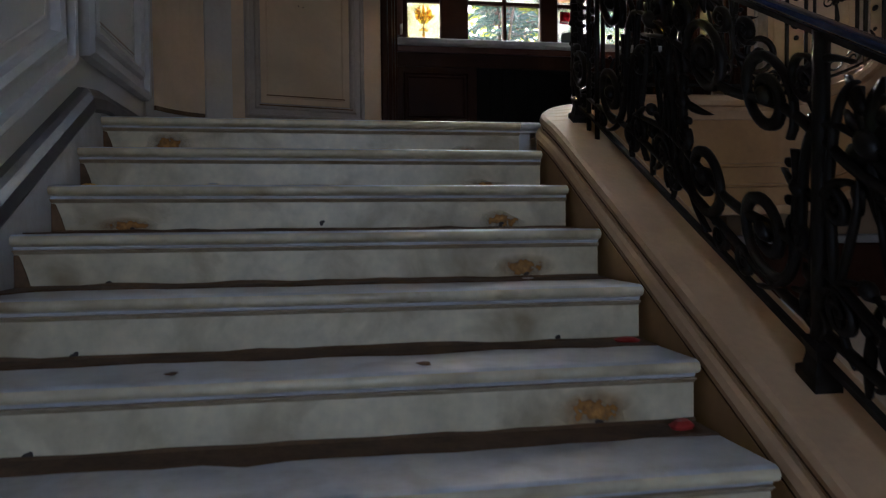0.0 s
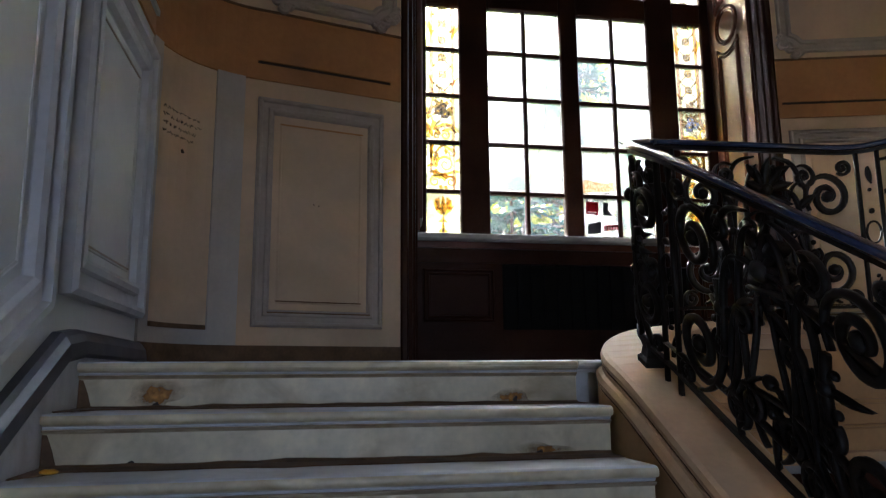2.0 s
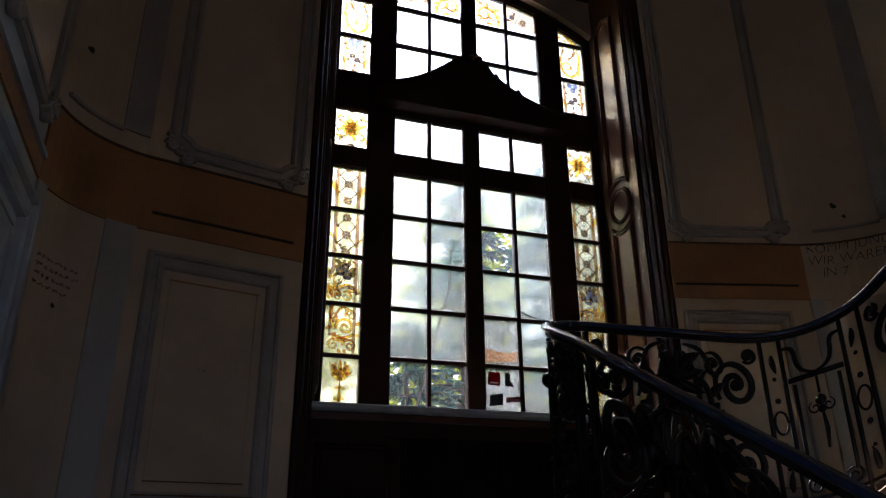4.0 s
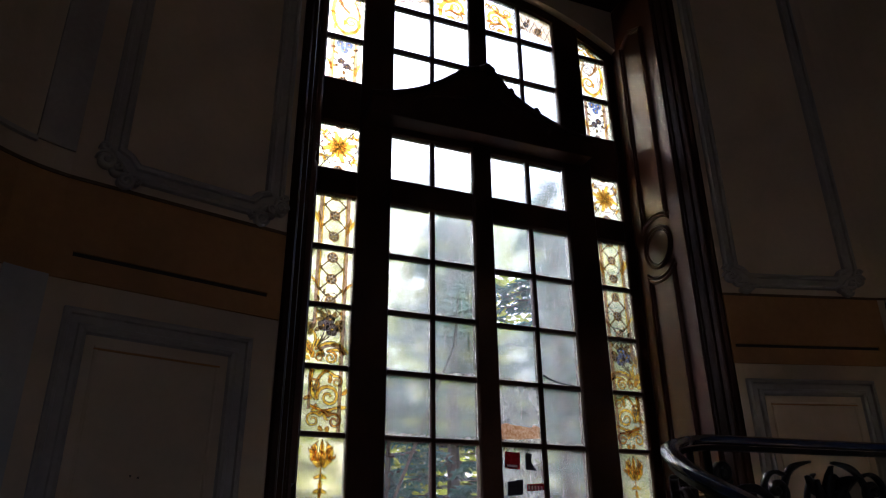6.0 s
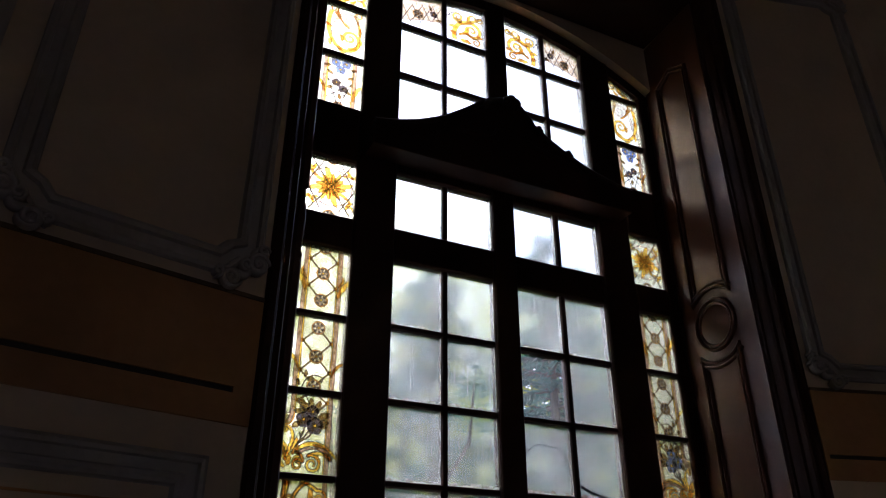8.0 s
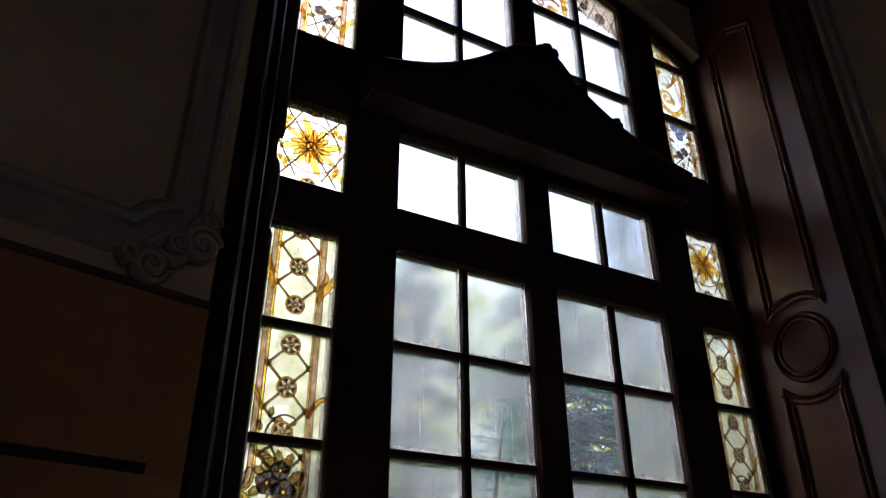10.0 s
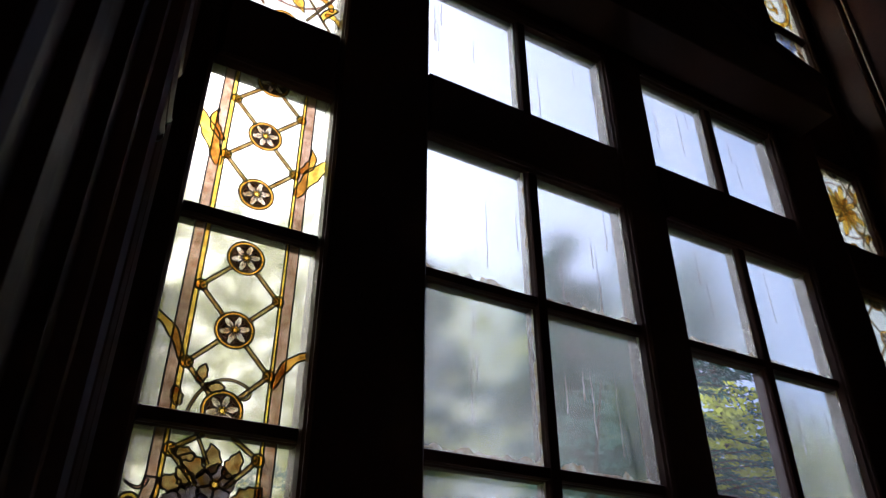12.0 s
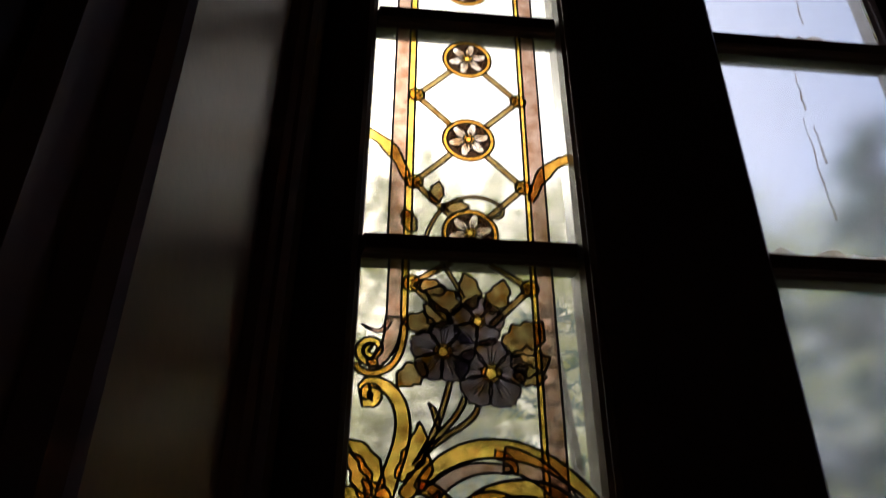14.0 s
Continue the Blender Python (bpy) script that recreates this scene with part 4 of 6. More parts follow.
def iron_panel(a, L, flip=1):
    """A bay from a to a + L: stacked volutes at both ends, arching bars and a leafy middle."""
    c, h = a + L / 2, L / 2
    k = min(1.0, L / 0.86)
    for g in (-1, 1):
        P = lambda u, v: (c + g * u, v)
        volute = lambda cu, cv, r0, a0, tn, w=0.027: bar([P(cu + x, cv + y) for x, y in spiral(0, 0, r0, 0.024 if r0 > 0.08 else 0.012, a0, tn, 40)], w, 0.028)
        ex, r = h - 0.125 * k - 0.012, 0.118 * k
        inner = ex - r - 0.012
        volute(ex, 0.575, r, 3.75, -1.72), volute(ex, 0.235, r, 2.53, 1.72)
        boss(*P(ex, 0.575), 0.028), boss(*P(ex, 0.235), 0.028)
        bar([P(inner + 0.01, 0.32), P(inner, 0.405), P(inner + 0.01, 0.49)], 0.024, 0.03, False, "collar")
        boss(*P(inner, 0.405), 0.024), boss(*P(inner + 0.035, 0.45), 0.013), boss(*P(inner + 0.035, 0.36), 0.013)
        iron_leaf(*P(inner, 0.405), 0.105 * k, 0.0 if g > 0 else math.pi, 0.030)
        iron_leaf(*P(inner - 0.01, 0.405), 0.075 * k, math.pi if g > 0 else 0.0, 0.034)
        bar(bez(P(0.02, 0.60), P(0.16 * k, 0.62), P(inner - 0.02, 0.56), P(inner - 0.012, 0.40), 20) + bez(P(inner - 0.012, 0.38), P(inner - 0.01, 0.24), P(inner + 0.03, 0.13), P(ex + 0.02, 0.085), 14), 0.021, 0.026)
        bar(bez(P(0.03, 0.50), P(0.13 * k, 0.50), P(0.21 * k, 0.36), P(0.15 * k, 0.10), 20), 0.019, 0.026)
        bar(bez(P(0.05, 0.755), P(0.16 * k, 0.74), P(inner - 0.03, 0.72), P(inner + 0.02, 0.60), 16), 0.018, 0.024)
        for cu, cv, r0, a0, tn in ((0.20 * k, 0.665, 0.060, 2.2, -1.5), (0.085 * k, 0.20, 0.052, 0.3, 1.5), (inner - 0.055 * k, 0.145, 0.050, 4.2, -1.5), (0.10 * k, 0.42, 0.046, 5.2, 1.4), (h - 0.05, 0.715, 0.036, 3.9, 1.3), (h - 0.05, 0.105, 0.036, 2.4, -1.3), (0.22 * k, 0.30, 0.038, 1.0, -1.3)):
            volute(cu, cv, r0 * k, a0, tn, 0.018)
            boss(*P(cu, cv), 0.014)
        bar(scroll(P(0.05, 0.13), P(inner - 0.03, 0.63), g * 0.5, 0.8, 0.8, True, 46), 0.020, 0.024)
        bar(scroll(P(0.06, 0.70), P(inner - 0.01, 0.17), -g * 0.5, 0.7, 0.8, True, 46), 0.018, 0.024)
        iron_leaf(*P(0.16 * k, 0.52), 0.09 * k, 0.7 if g > 0 else math.pi - 0.7, 0.045), iron_leaf(*P(0.17 * k, 0.24), 0.09 * k, -0.6 if g > 0 else math.pi + 0.6, 0.045)
        bar(bez(P(0.028, 0.52), P(0.030, 0.42), P(0.075, 0.32), P(0.085, 0.255), 12), 0.015, 0.022)
        bar(bez(P(0.15 * k, 0.075), P(0.20 * k, 0.18), P(0.10 * k, 0.27), P(0.02, 0.30), 14), 0.016, 0.022)
        for cu, cv, ang, ln in ((0.0, 0.60, 0.25, 0.12), (0.0, 0.60, 0.95, 0.12), (0.0, 0.58, -0.45, 0.12), (0.02, 0.50, -1.0, 0.09), (0.02, 0.66, 0.5, 0.10), (0.0, 0.24, -0.7, 0.08)):
            iron_leaf(*P(cu, cv), ln * k, ang if g > 0 else math.pi - ang, 0.052)
    iron_leaf(c, 0.60, 0.14, math.pi / 2, 0.06), iron_leaf(c, 0.58, 0.16, -math.pi / 2, 0.05), iron_leaf(c, 0.08, 0.20, math.pi / 2, 0.04)
    boss(c, 0.60, 0.034), boss(c, 0.30, 0.022), boss(c, 0.22, 0.016)


BAYS = [(-4.05, 0.92), (-3.10, 0.92), (-2.16, 0.98), (-1.16, 0.96), (-0.10, 0.62), (0.62, 0.90)]
for i, (a, L) in enumerate(BAYS):
    iron_panel(a, L, 1 if i % 2 == 0 else -1)
    if i > 3:
        iron_post(a - 0.05)
bar([(-1.52, 0.0), (-1.52, 0.40), (-1.52, 0.79)], 0.036, 0.036, False, "post")
iron_post(1.58), iron_post(1.94)
# long forged stems that run up behind the scrolls
for v, a, b in ((0.55, -2.1, -0.62), (0.25, -2.3, -0.55), (0.145, -4.0, -0.1)):
    bar([(a + (b - a) * i / 30, v + 0.022 * math.sin(i * 0.55)) for i in range(31)], 0.026, 0.022, True, "stem")
# narrow bay with a hanging drop in a small frame, where the rail begins to climb
def drop_bay(a, L):
    for u in (a + 0.10 * L, a + 0.90 * L):
        bar([(u, 0.14), (u, 0.56)], 0.016, 0.02, False, "frame_bar")
    bar([(a, 0.58), (a + L, 0.58)], 0.022, 0.024, False, "frame_bar")
    c = a + L / 2
    bar([(c, 0.58), (c, 0.50)], 0.012, 0.014, False, "stem")
    boss(c, 0.47, 0.026), boss(c, 0.43, 0.020)
    bar([(c, 0.43), (c + 0.006, 0.34), (c, 0.26)], 0.022, 0.016, True, "drop")
    for g in (-1, 1):
        bar([(c + g * x, 0.44 + y) for x, y in spiral(0.03, 0, 0.006, 0.028, 0, 1.2, 16)], 0.008, 0.012)
        bar(bez((c, 0.60), (c + g * 0.14, 0.62), (c + g * 0.02, 0.76), (c + g * 0.14, 0.73), 14))
    bar(disc(c, 0.115, 0.03, 14, 0.8) + [(c + 0.03, 0.115)], 0.009, 0.014, False, "ring")
    for g in (-1, 1):
        bar([(c + g * (0.08 + x), 0.115 + y) for x, y in spiral(0, 0, 0.01, 0.04, 0, 1.4, 20)], 0.011, 0.016)


drop_bay(1.64, 0.24)
iron_panel(2.0, 0.86, -1)
# scrolled foot of the newel on the kerb
for u in (-1.52, 0.02, -3.2):
    solid("foot", Build().loops([[RM(u + dx * k, v, dy * k) for dx, dy in ((-0.035, -0.035), (0.035, -0.035), (0.035, 0.035), (-0.035, 0.035))] for v, k in ((-0.002, 1.0), (0.02, 1.0), (0.03, 0.7), (0.06, 0.55), (0.09, 0.8), (0.10, 0.5))], caps=True), IRON, bal)

# ---- lower hall seen between the bars ----
led = thing("timber_beam", "dark timber beam under a pale ledge below the landing", "beam")
solid("beam", Build().box(1.30, 4.42, 0.92, 4.68, 4.62, 1.29), WOOD, led, "", 0.01)
solid("ledge", Build().box(1.30, 4.34, 1.29, 4.68, 4.70, 1.345), SILL, led, "pale stone ledge", 0.008)
door = thing("lower_door", "pale painted panelled door under the landing", "door")
solid("leaf", Build().box(2.72, 4.62, GROUND, 3.30, 4.66, 0.92), PALE, door)
solid("panel_moulding", moulding([(2.80, 0.35), (3.22, 0.35), (3.22, 0.84), (2.80, 0.84)], lambda u, v, n: (u, 4.62 - n, v), BEAD), PALE, door)

# ---- panes ----
def pane_poly(i, j, x0, x1, z0, z1):
    if z1:
        return [(x0, z0), (x1, z0), (x1, z1), (x0, z1)]
    return [(x0, z0), (x1, z0)] + [(x1 + (x0 - x1) * k / 8, head(x1 + (x0 - x1) * k / 8)) for k in range(9)]


CLEAR_PANES = {(1, 0), (2, 0), (3, 3)}
GP = lambda u, v, n: (u, WIN_Y - n, v)
PANES = {}
for i, (x0, x1) in enumerate(COLS):
    for j, (z0, z1) in enumerate(ROWSZ):
        side = i in (0, 5)
        mat = CATH if side else (CLEAR if (i, j) in CLEAR_PANES else (PATCHED if i == 3 and j < 2 else FROST))
        p = solid("stained_pane" if side or j == 8 else "pane", Build().prism(pane_poly(i, j, x0 - 0.004, x1 + 0.004, z0 - 0.004, z1 and z1 + 0.004), GP, -0.002, 0.002), mat, win, "painted glass pane" if side or j == 8 else ("clear glass pane" if mat is CLEAR else "fogged glass pane"))
        PANES[i, j] = p

# ---- painted glass ----
def paint_glass(name, tint, body=0.35, color=None, vary=0.35):
    """Fired enamel or silver stain on glass: it tints the light that comes through it, unevenly."""
    m = bpy.data.materials.new(name)
    m.use_nodes = True
    n, l = m.node_tree.nodes, m.node_tree.links
    n.remove(n["Principled BSDF"])
    g = n.new("ShaderNodeNewGeometry")
    no = n.new("ShaderNodeTexNoise")
    no.inputs["Scale"].default_value, no.inputs["Detail"].default_value = 55, 4
    l.new(g.outputs["Position"], no.inputs["Vector"])
    ramp = n.new("ShaderNodeValToRGB")
    ramp.color_ramp.elements[0].position, ramp.color_ramp.elements[1].position = 0.33, 0.68
    ramp.color_ramp.elements[0].color = (*[c * (1 - vary * (1 + 0.5 * k)) for k, c in enumerate(tint)], 1)
    ramp.color_ramp.elements[1].color = (*[min(1, c * 1.1) for c in tint], 1)
    l.new(no.outputs["Fac"], ramp.inputs["Fac"])
    tr, sc, mx = n.new("ShaderNodeBsdfTransparent"), n.new("ShaderNodeBsdfTranslucent"), n.new("ShaderNodeMixShader")
    l.new(ramp.outputs["Color"], tr.inputs["Color"])
    l.new(ramp.outputs["Color"], sc.inputs["Color"])
    mx.inputs["Fac"].default_value = body
    l.new(tr.outputs[0], mx.inputs[1])
    l.new(sc.outputs[0], mx.inputs[2])
    l.new(mx.outputs[0], n["Material Output"].inputs["Surface"])
    return m


GOLD = paint_glass("amber_painted_glass", (0.96, 0.68, 0.12), 0.15)
GOLDD = paint_glass("deep_amber_painted_glass", (0.72, 0.42, 0.06), 0.15)
MAUVE = paint_glass("mauve_painted_glass", (0.50, 0.37, 0.33), 0.2)
PETAL = paint_glass("white_enamel_petal", (0.84, 0.81, 0.84), 0.25, vary=0.4)
SLATEF = paint_glass("grey_violet_enamel", (0.13, 0.12, 0.17), 0.15, vary=0.5)
BLUEF = paint_glass("blue_enamel", (0.22, 0.32, 0.80), 0.2, vary=0.5)
OLIVE = paint_glass("olive_enamel_leaf", (0.36, 0.29, 0.13), 0.15, vary=0.5)


def ribbon(pts, width):
    """The outline of a band along points; width(t) across it."""
    n, left, right = len(pts), [], []
    for i, (u, v) in enumerate(pts):
        a, c = Vector(pts[max(i - 1, 0)]), Vector(pts[min(i + 1, n - 1)])
        d = (c - a).normalized() if (c - a).length > 1e-9 else Vector((1, 0))
        w = width(i / (n - 1)) / 2
        left.append((u - d.y * w, v + d.x * w))
        right.append((u + d.y * w, v - d.x * w))
    return left + right[::-1]


class Motif:
    """Painted pieces of one pane, each with a dark outline; flipped for the opposite side light."""
    def __init__(self, pane, x0, x1, z0, z1, flip):
        self.pane, self.x0, self.w, self.z0, self.z1, self.flip = pane, x0, x1 - x0, z0, z1, flip
        self.depth = 0

    def P(self, u, v):
        """u across the pane in metres, v up in metres from its foot."""
        return (self.x0 + (self.w - u if self.flip else u), self.z0 + v)

    def piece(self, name, polys, mat, line=0.0030, depth=0.0):
        b = Build()
        fills, o = 0, 0.0021 + depth
        top, right = (self.z1 or 99) + 0.003, self.x0 + self.w + 0.003
        clip = lambda p: (min(max(p[0], self.x0 - 0.003), right), min(max(p[1], self.z0 - 0.003), top, head(min(max(p[0], self.x0), right)) - 0.004))
        out = []
        for poly in polys:
            q = [clip(self.P(*p)) for p in poly]
            out.append(q)
            n = len(q)
            b.add([GP(x, z, o) for x, z in q], [tuple(range(n))])
        fills = len(b.f)
        for q in out:
            n = len(q)
            ring = []
            for i in range(n):
                a, c = Vector(q[i - 1]), Vector(q[(i + 1) % n])
                d = (c - a).normalized() if (c - a).length > 1e-9 else Vector((1, 0))
                ring.append((q[i], (q[i][0] - d.y * line * 0.52, q[i][1] + d.x * line * 0.52), (q[i][0] + d.y * line * 0.52, q[i][1] - d.x * line * 0.52)))
            v = [GP(x, z, o + 0.0005) for r in ring for x, z in (r[1], r[2])]
            b.add(v, [(2 * i, 2 * i + 1, (2 * i + 3) % (2 * n), (2 * i + 2) % (2 * n)) for i in range(n)])
        me = bpy.data.meshes.new(name)
        me.from_pydata(b.v, [], b.f)
        me.materials.append(mat)
        me.materials.append(LEAD)
        for k, p in enumerate(me.polygons):
            p.material_index = 0 if k < fills else 1
        ob = new(name, me)
        ob.parent = self.pane
        return ob

    def band(self, u0, u1, mat, v0=0.0, v1=None, name="border"):
        h = (self.z1 or 7) - self.z0
        self.piece(name, [[(u0, v0), (u1, v0), (u1, v1 or h), (u0, v1 or h)]], mat, 0.0026)

    def borders(self):
        self.band(0.030, 0.049, MAUVE)
        self.band(0.049, 0.058, GOLD)
        self.band(0.200, 0.206, GOLD)
        self.band(0.206, 0.226, MAUVE)

    def rod(self, p, q, w=0.0072):
        self.piece("lattice_rod", [ribbon([p, q], lambda t: w)], OLIVE, 0.0024)

    def daisy(self, u, v, r=0.036, petals=6, mat=None, ring=True, depth=0.001):
        if ring:
            self.piece("flower_ring", [ribbon(disc(u, v, r, 28) + [(u + r, v)], lambda t: 0.006)], GOLDD, 0.0026, depth)
            gaps = []
            for k in range(petals):
                a = 2 * math.pi * (k + 0.5) / petals + 0.26
                gaps.append([(u + math.cos(a + d) * r * x, v + math.sin(a + d) * r * x) for x, d in ((0.40, 0.0), (0.86, -0.40), (0.92, 0.0), (0.86, 0.40))])
            self.piece("flower_ground", gaps, LEAD_FILM, 0.001, depth - 0.0004)
        ps = []
        for k in range(petals):
            a = 2 * math.pi * k / petals + 0.26
            ln, wd = r * 0.88, r * 2.1 / petals
            shape = [(0.14, -0.25), (0.40, -0.80), (0.58, -0.92), (0.70, -1.08), (0.82, -0.86), (0.90, -0.62), (0.92, -0.34), (1.02, -0.12), (0.96, 0.0), (1.02, 0.14), (0.92, 0.36), (0.90, 0.64), (0.80, 0.88), (0.70, 1.08), (0.56, 0.90), (0.40, 0.80), (0.14, 0.25)]
            ps.append([(u + math.cos(a) * x * ln - math.sin(a) * y * wd * 0.92, v + math.sin(a) * x * ln + math.cos(a) * y * wd * 0.92) for x, y in shape])
        self.piece("petals", ps, mat or PETAL, 0.0020, depth + 0.0008)
        veins = []
        for k in range(petals * 3):
            a = 2 * math.pi * (k // 3) / petals + 0.26 + (k % 3 - 1) * 0.85 / petals
            veins.append(ribbon([(u + math.cos(a) * r * x, v + math.sin(a) * r * x) for x in (0.22, 0.42, 0.66)], lambda t: 0.0010 * (1 - 0.7 * t)))
        if r > 0.037 or ring:
            self.piece("petal_veins", veins, LEAD_FILM, 0.0004, depth + 0.0012)
        self.piece("flower_eye", [disc(u, v, r * 0.24, 12)], GOLD, 0.0016, depth + 0.0020)

    def ball(self, u, v, r=0.0105):
        self.piece("bead", [disc(u, v, r, 12)], GOLD, 0.0034, 0.001)

    def leaf(self, u, v, ln, ang, wide, mat=None, curl=0.0, name="leaf", depth=0.001, line=0.0028):
        pts = []
        for i in range(13):
            t = i / 12
            a = ang + curl * t * t
            pts.append((u + math.cos(a) * ln * t, v + math.sin(a) * ln * t))
        self.piece(name, [ribbon(pts, lambda t: wide * max(0.04, math.sin(math.pi * min(1, 0.1 + 0.9 * t)) ** 0.8 * (1 + 0.16 * math.sin(t * 19))))], mat or GOLD, line, depth)

    def curl(self, cu, cv, r, a0, tn, w0, w1, mt, tail=None, depth=0.0014):
        """A volute wound inwards from its tail."""
        self.piece("scroll", [ribbon((tail or []) + spiral(cu, cv, r, 0.008, a0, tn, 34), lambda t: w0 + (w1 - w0) * t)], mt, 0.0036, depth)

    def acanthus(self, p, q, bend, t0=1.0, t1=1.0, w=0.020, s=True, mat=None, leaves=3):
        pts = scroll(p, q, bend, t0, t1, s, 44)
        self.piece("scroll", [ribbon(pts, lambda t: w * (0.30 + 0.70 * math.sin(math.pi * t) ** 0.8))], mat or GOLD, 0.0036, 0.0012)
        for k in range(leaves):
            i = int(10 + 24 * (k + 0.5) / leaves)
            d = math.atan2(pts[i + 1][1] - pts[i - 1][1], pts[i + 1][0] - pts[i - 1][0])
            g = 1 if k % 2 else -1
            self.leaf(pts[i][0], pts[i][1], 0.045, d + g * 0.7, w * 0.9, GOLDD if k % 2 else GOLD, g * 1.0, "acanthus_leaf", 0.0004)


LEAD_FILM = paint_glass("brown_enamel_ground", (0.10, 0.06, 0.04), 0.3)
DAISIES = [4.714 - 0.1425 * k for k in range(6)]


def lattice(m):
    h = m.z1 - m.z0
    cu = 0.129
    for zc in [4.714 - 0.1425 * (k - 1) for k in range(8)]:
        v = zc - m.z0
        for g, ue in ((-1, 0.060), (1, 0.198)):
            for dv in (-0.071, 0.071):
                p, q = (cu + g * 0.022, v + dv * 0.32), (ue, v + dv)
                if q[1] > 0.0 and q[1] < h and (m.z0 > 3.7 or q[1] > 0.2):
                    pa = (p[0], min(max(p[1], 0), h))
                    m.rod(pa, q)
        vb = v - 0.071
        if 0.005 < vb < h - 0.005 and (m.z0 > 3.7 or vb > 0.2):
            m.ball(0.060, vb), m.ball(0.198, vb)
        if -0.03 < v < h + 0.03 and zc > 3.98:
            m.daisy(cu, v, 0.031)


for i, flip in ((0, False), (5, True)):
    x0, x1 = COLS[i]
    M_ = lambda j: Motif(PANES[i, j], x0, x1, ROWSZ[j][0], ROWSZ[j][1], flip)
    # two lattice panes with daisies
    m = M_(4)
    m.borders(), lattice(m)
    m.leaf(0.048, 0.10, 0.17, 1.85, 0.030, GOLD, 0.35, "acanthus_leaf"), m.leaf(0.050, 0.16, 0.075, 2.3, 0.018, GOLDD, -0.5, "acanthus_leaf")
    m.leaf(0.206, 0.08, 0.16, 1.2, 0.028, GOLD, -0.35, "acanthus_leaf"), m.leaf(0.208, 0.14, 0.07, 0.8, 0.018, GOLDD, 0.5, "acanthus_leaf")
    m = M_(3)
    m.borders(), lattice(m)
    m.leaf(0.052, 0.08, 0.13, 1.9, 0.016, GOLD, 0.6, "acanthus_leaf"), m.leaf(0.206, 0.06, 0.12, 1.25, 0.016, GOLDD, -0.6, "acanthus_leaf")
    m.piece("tendril", [ribbon(bez((0.075, 0.0), (0.09, 0.06), (0.13, 0.075), (0.165, 0.055), 14) + bez((0.165, 0.055), (0.175, 0.045), (0.17, 0.03), (0.155, 0.035), 8), lambda t: 0.004)], OLIVE, 0.0024)
    for a, b_, c in ((0.085, 0.05, 1.4), (0.095, 0.045, 0.1), (0.06, 0.008, 1.9)):
        m.leaf(a, b_, 0.034, c, 0.018, OLIVE, 0.0)
    # bouquet over the great scroll
    m = M_(2)
    m.band(0.206, 0.226, MAUVE), m.band(0.200, 0.206, GOLD)
    m.band(0.049, 0.056, GOLD, 0.27), m.band(0.033, 0.049, MAUVE, 0.27)
    lattice(m)
    m.piece("scroll", [ribbon(bez((0.041, 0.272), (0.041, 0.245), (0.036, 0.222), (0.016, 0.214), 12), lambda t: 0.019 * (1 - 0.35 * t))], MAUVE, 0.0030, 0.001)
    m.piece("scroll", [ribbon(bez((0.053, 0.272), (0.054, 0.240), (0.050, 0.210), (0.022, 0.205), 12) + bez((0.020, 0.205), (0.010, 0.205), (0.003, 0.210), (0.003, 0.216), 6), lambda t: 0.007)], GOLDD, 0.0028, 0.0006)
    m.piece("scroll", [ribbon(bez((0.036, 0.268), (0.032, 0.250), (0.020, 0.252), (0.006, 0.262), 8), lambda t: 0.007 * (1 - 0.8 * t))], MAUVE, 0.0024, 0.0008)
    m.piece("scroll", [ribbon(spiral(0.018, 0.232, 0.016, 0.003, 5.2, -1.6, 30), lambda t: 0.008 - 0.003 * t)], GOLD, 0.0030, 0.0014)
    m.piece("scroll", [ribbon(spiral(0.018, 0.182, 0.003, 0.011, 4.6, -1.0, 14) + bez((0.012, 0.192), (0.024, 0.202), (0.054, 0.188), (0.055, 0.150), 12) + bez((0.055, 0.146), (0.054, 0.12), (0.044, 0.105), (0.038, 0.075), 8), lambda t: 0.007 + 0.011 * t)], GOLD, 0.0030, 0.0014)
    for a, b_, ang, ln, wd, mt in ((0.034, 0.085, 1.95, 0.062, 0.020, GOLD), (0.020, 0.075, 1.75, 0.052, 0.020, GOLDD), (0.052, 0.095, 0.95, 0.062, 0.022, GOLD), (0.056, 0.078, 0.75, 0.050, 0.020, GOLDD), (0.036, 0.050, 2.3, 0.060, 0.024, GOLD), (0.062, 0.050, 0.55, 0.046, 0.020, GOLD), (0.045, 0.030, 1.7, 0.070, 0.030, GOLDD), (0.03, 0.02, 2.5, 0.05, 0.022, GOLD)):
        m.leaf(a, b_, ln, ang, wd, mt, 0.3, "acanthus_leaf", 0.0006 + 0.0001 * int(ln * 100))
    m.piece("scroll", [ribbon(bez((0.072, 0.086), (0.10, 0.135), (0.19, 0.155), (0.258, 0.070), 26), lambda t: 0.010 + 0.010 * math.sin(math.pi * t))], GOLD, 0.0030, 0.0014)
    m.piece("scroll", [ribbon(bez((0.160, 0.118), (0.185, 0.116), (0.215, 0.10), (0.232, 0.060), 16), lambda t: 0.026 * (1 - 0.2 * t))], MAUVE, 0.0028, 0.0010)
    m.piece("scroll", [ribbon(bez((0.085, 0.080), (0.11, 0.108), (0.140, 0.112), (0.166, 0.106), 14), lambda t: 0.016 - 0.008 * t)], MAUVE, 0.0028, 0.0011)
    m.piece("scroll", [ribbon(bez((0.150, 0.122), (0.166, 0.120), (0.174, 0.112), (0.170, 0.102), 8), lambda t: 0.011 * (1 - 0.6 * t))], GOLDD, 0.0022, 0.0018)
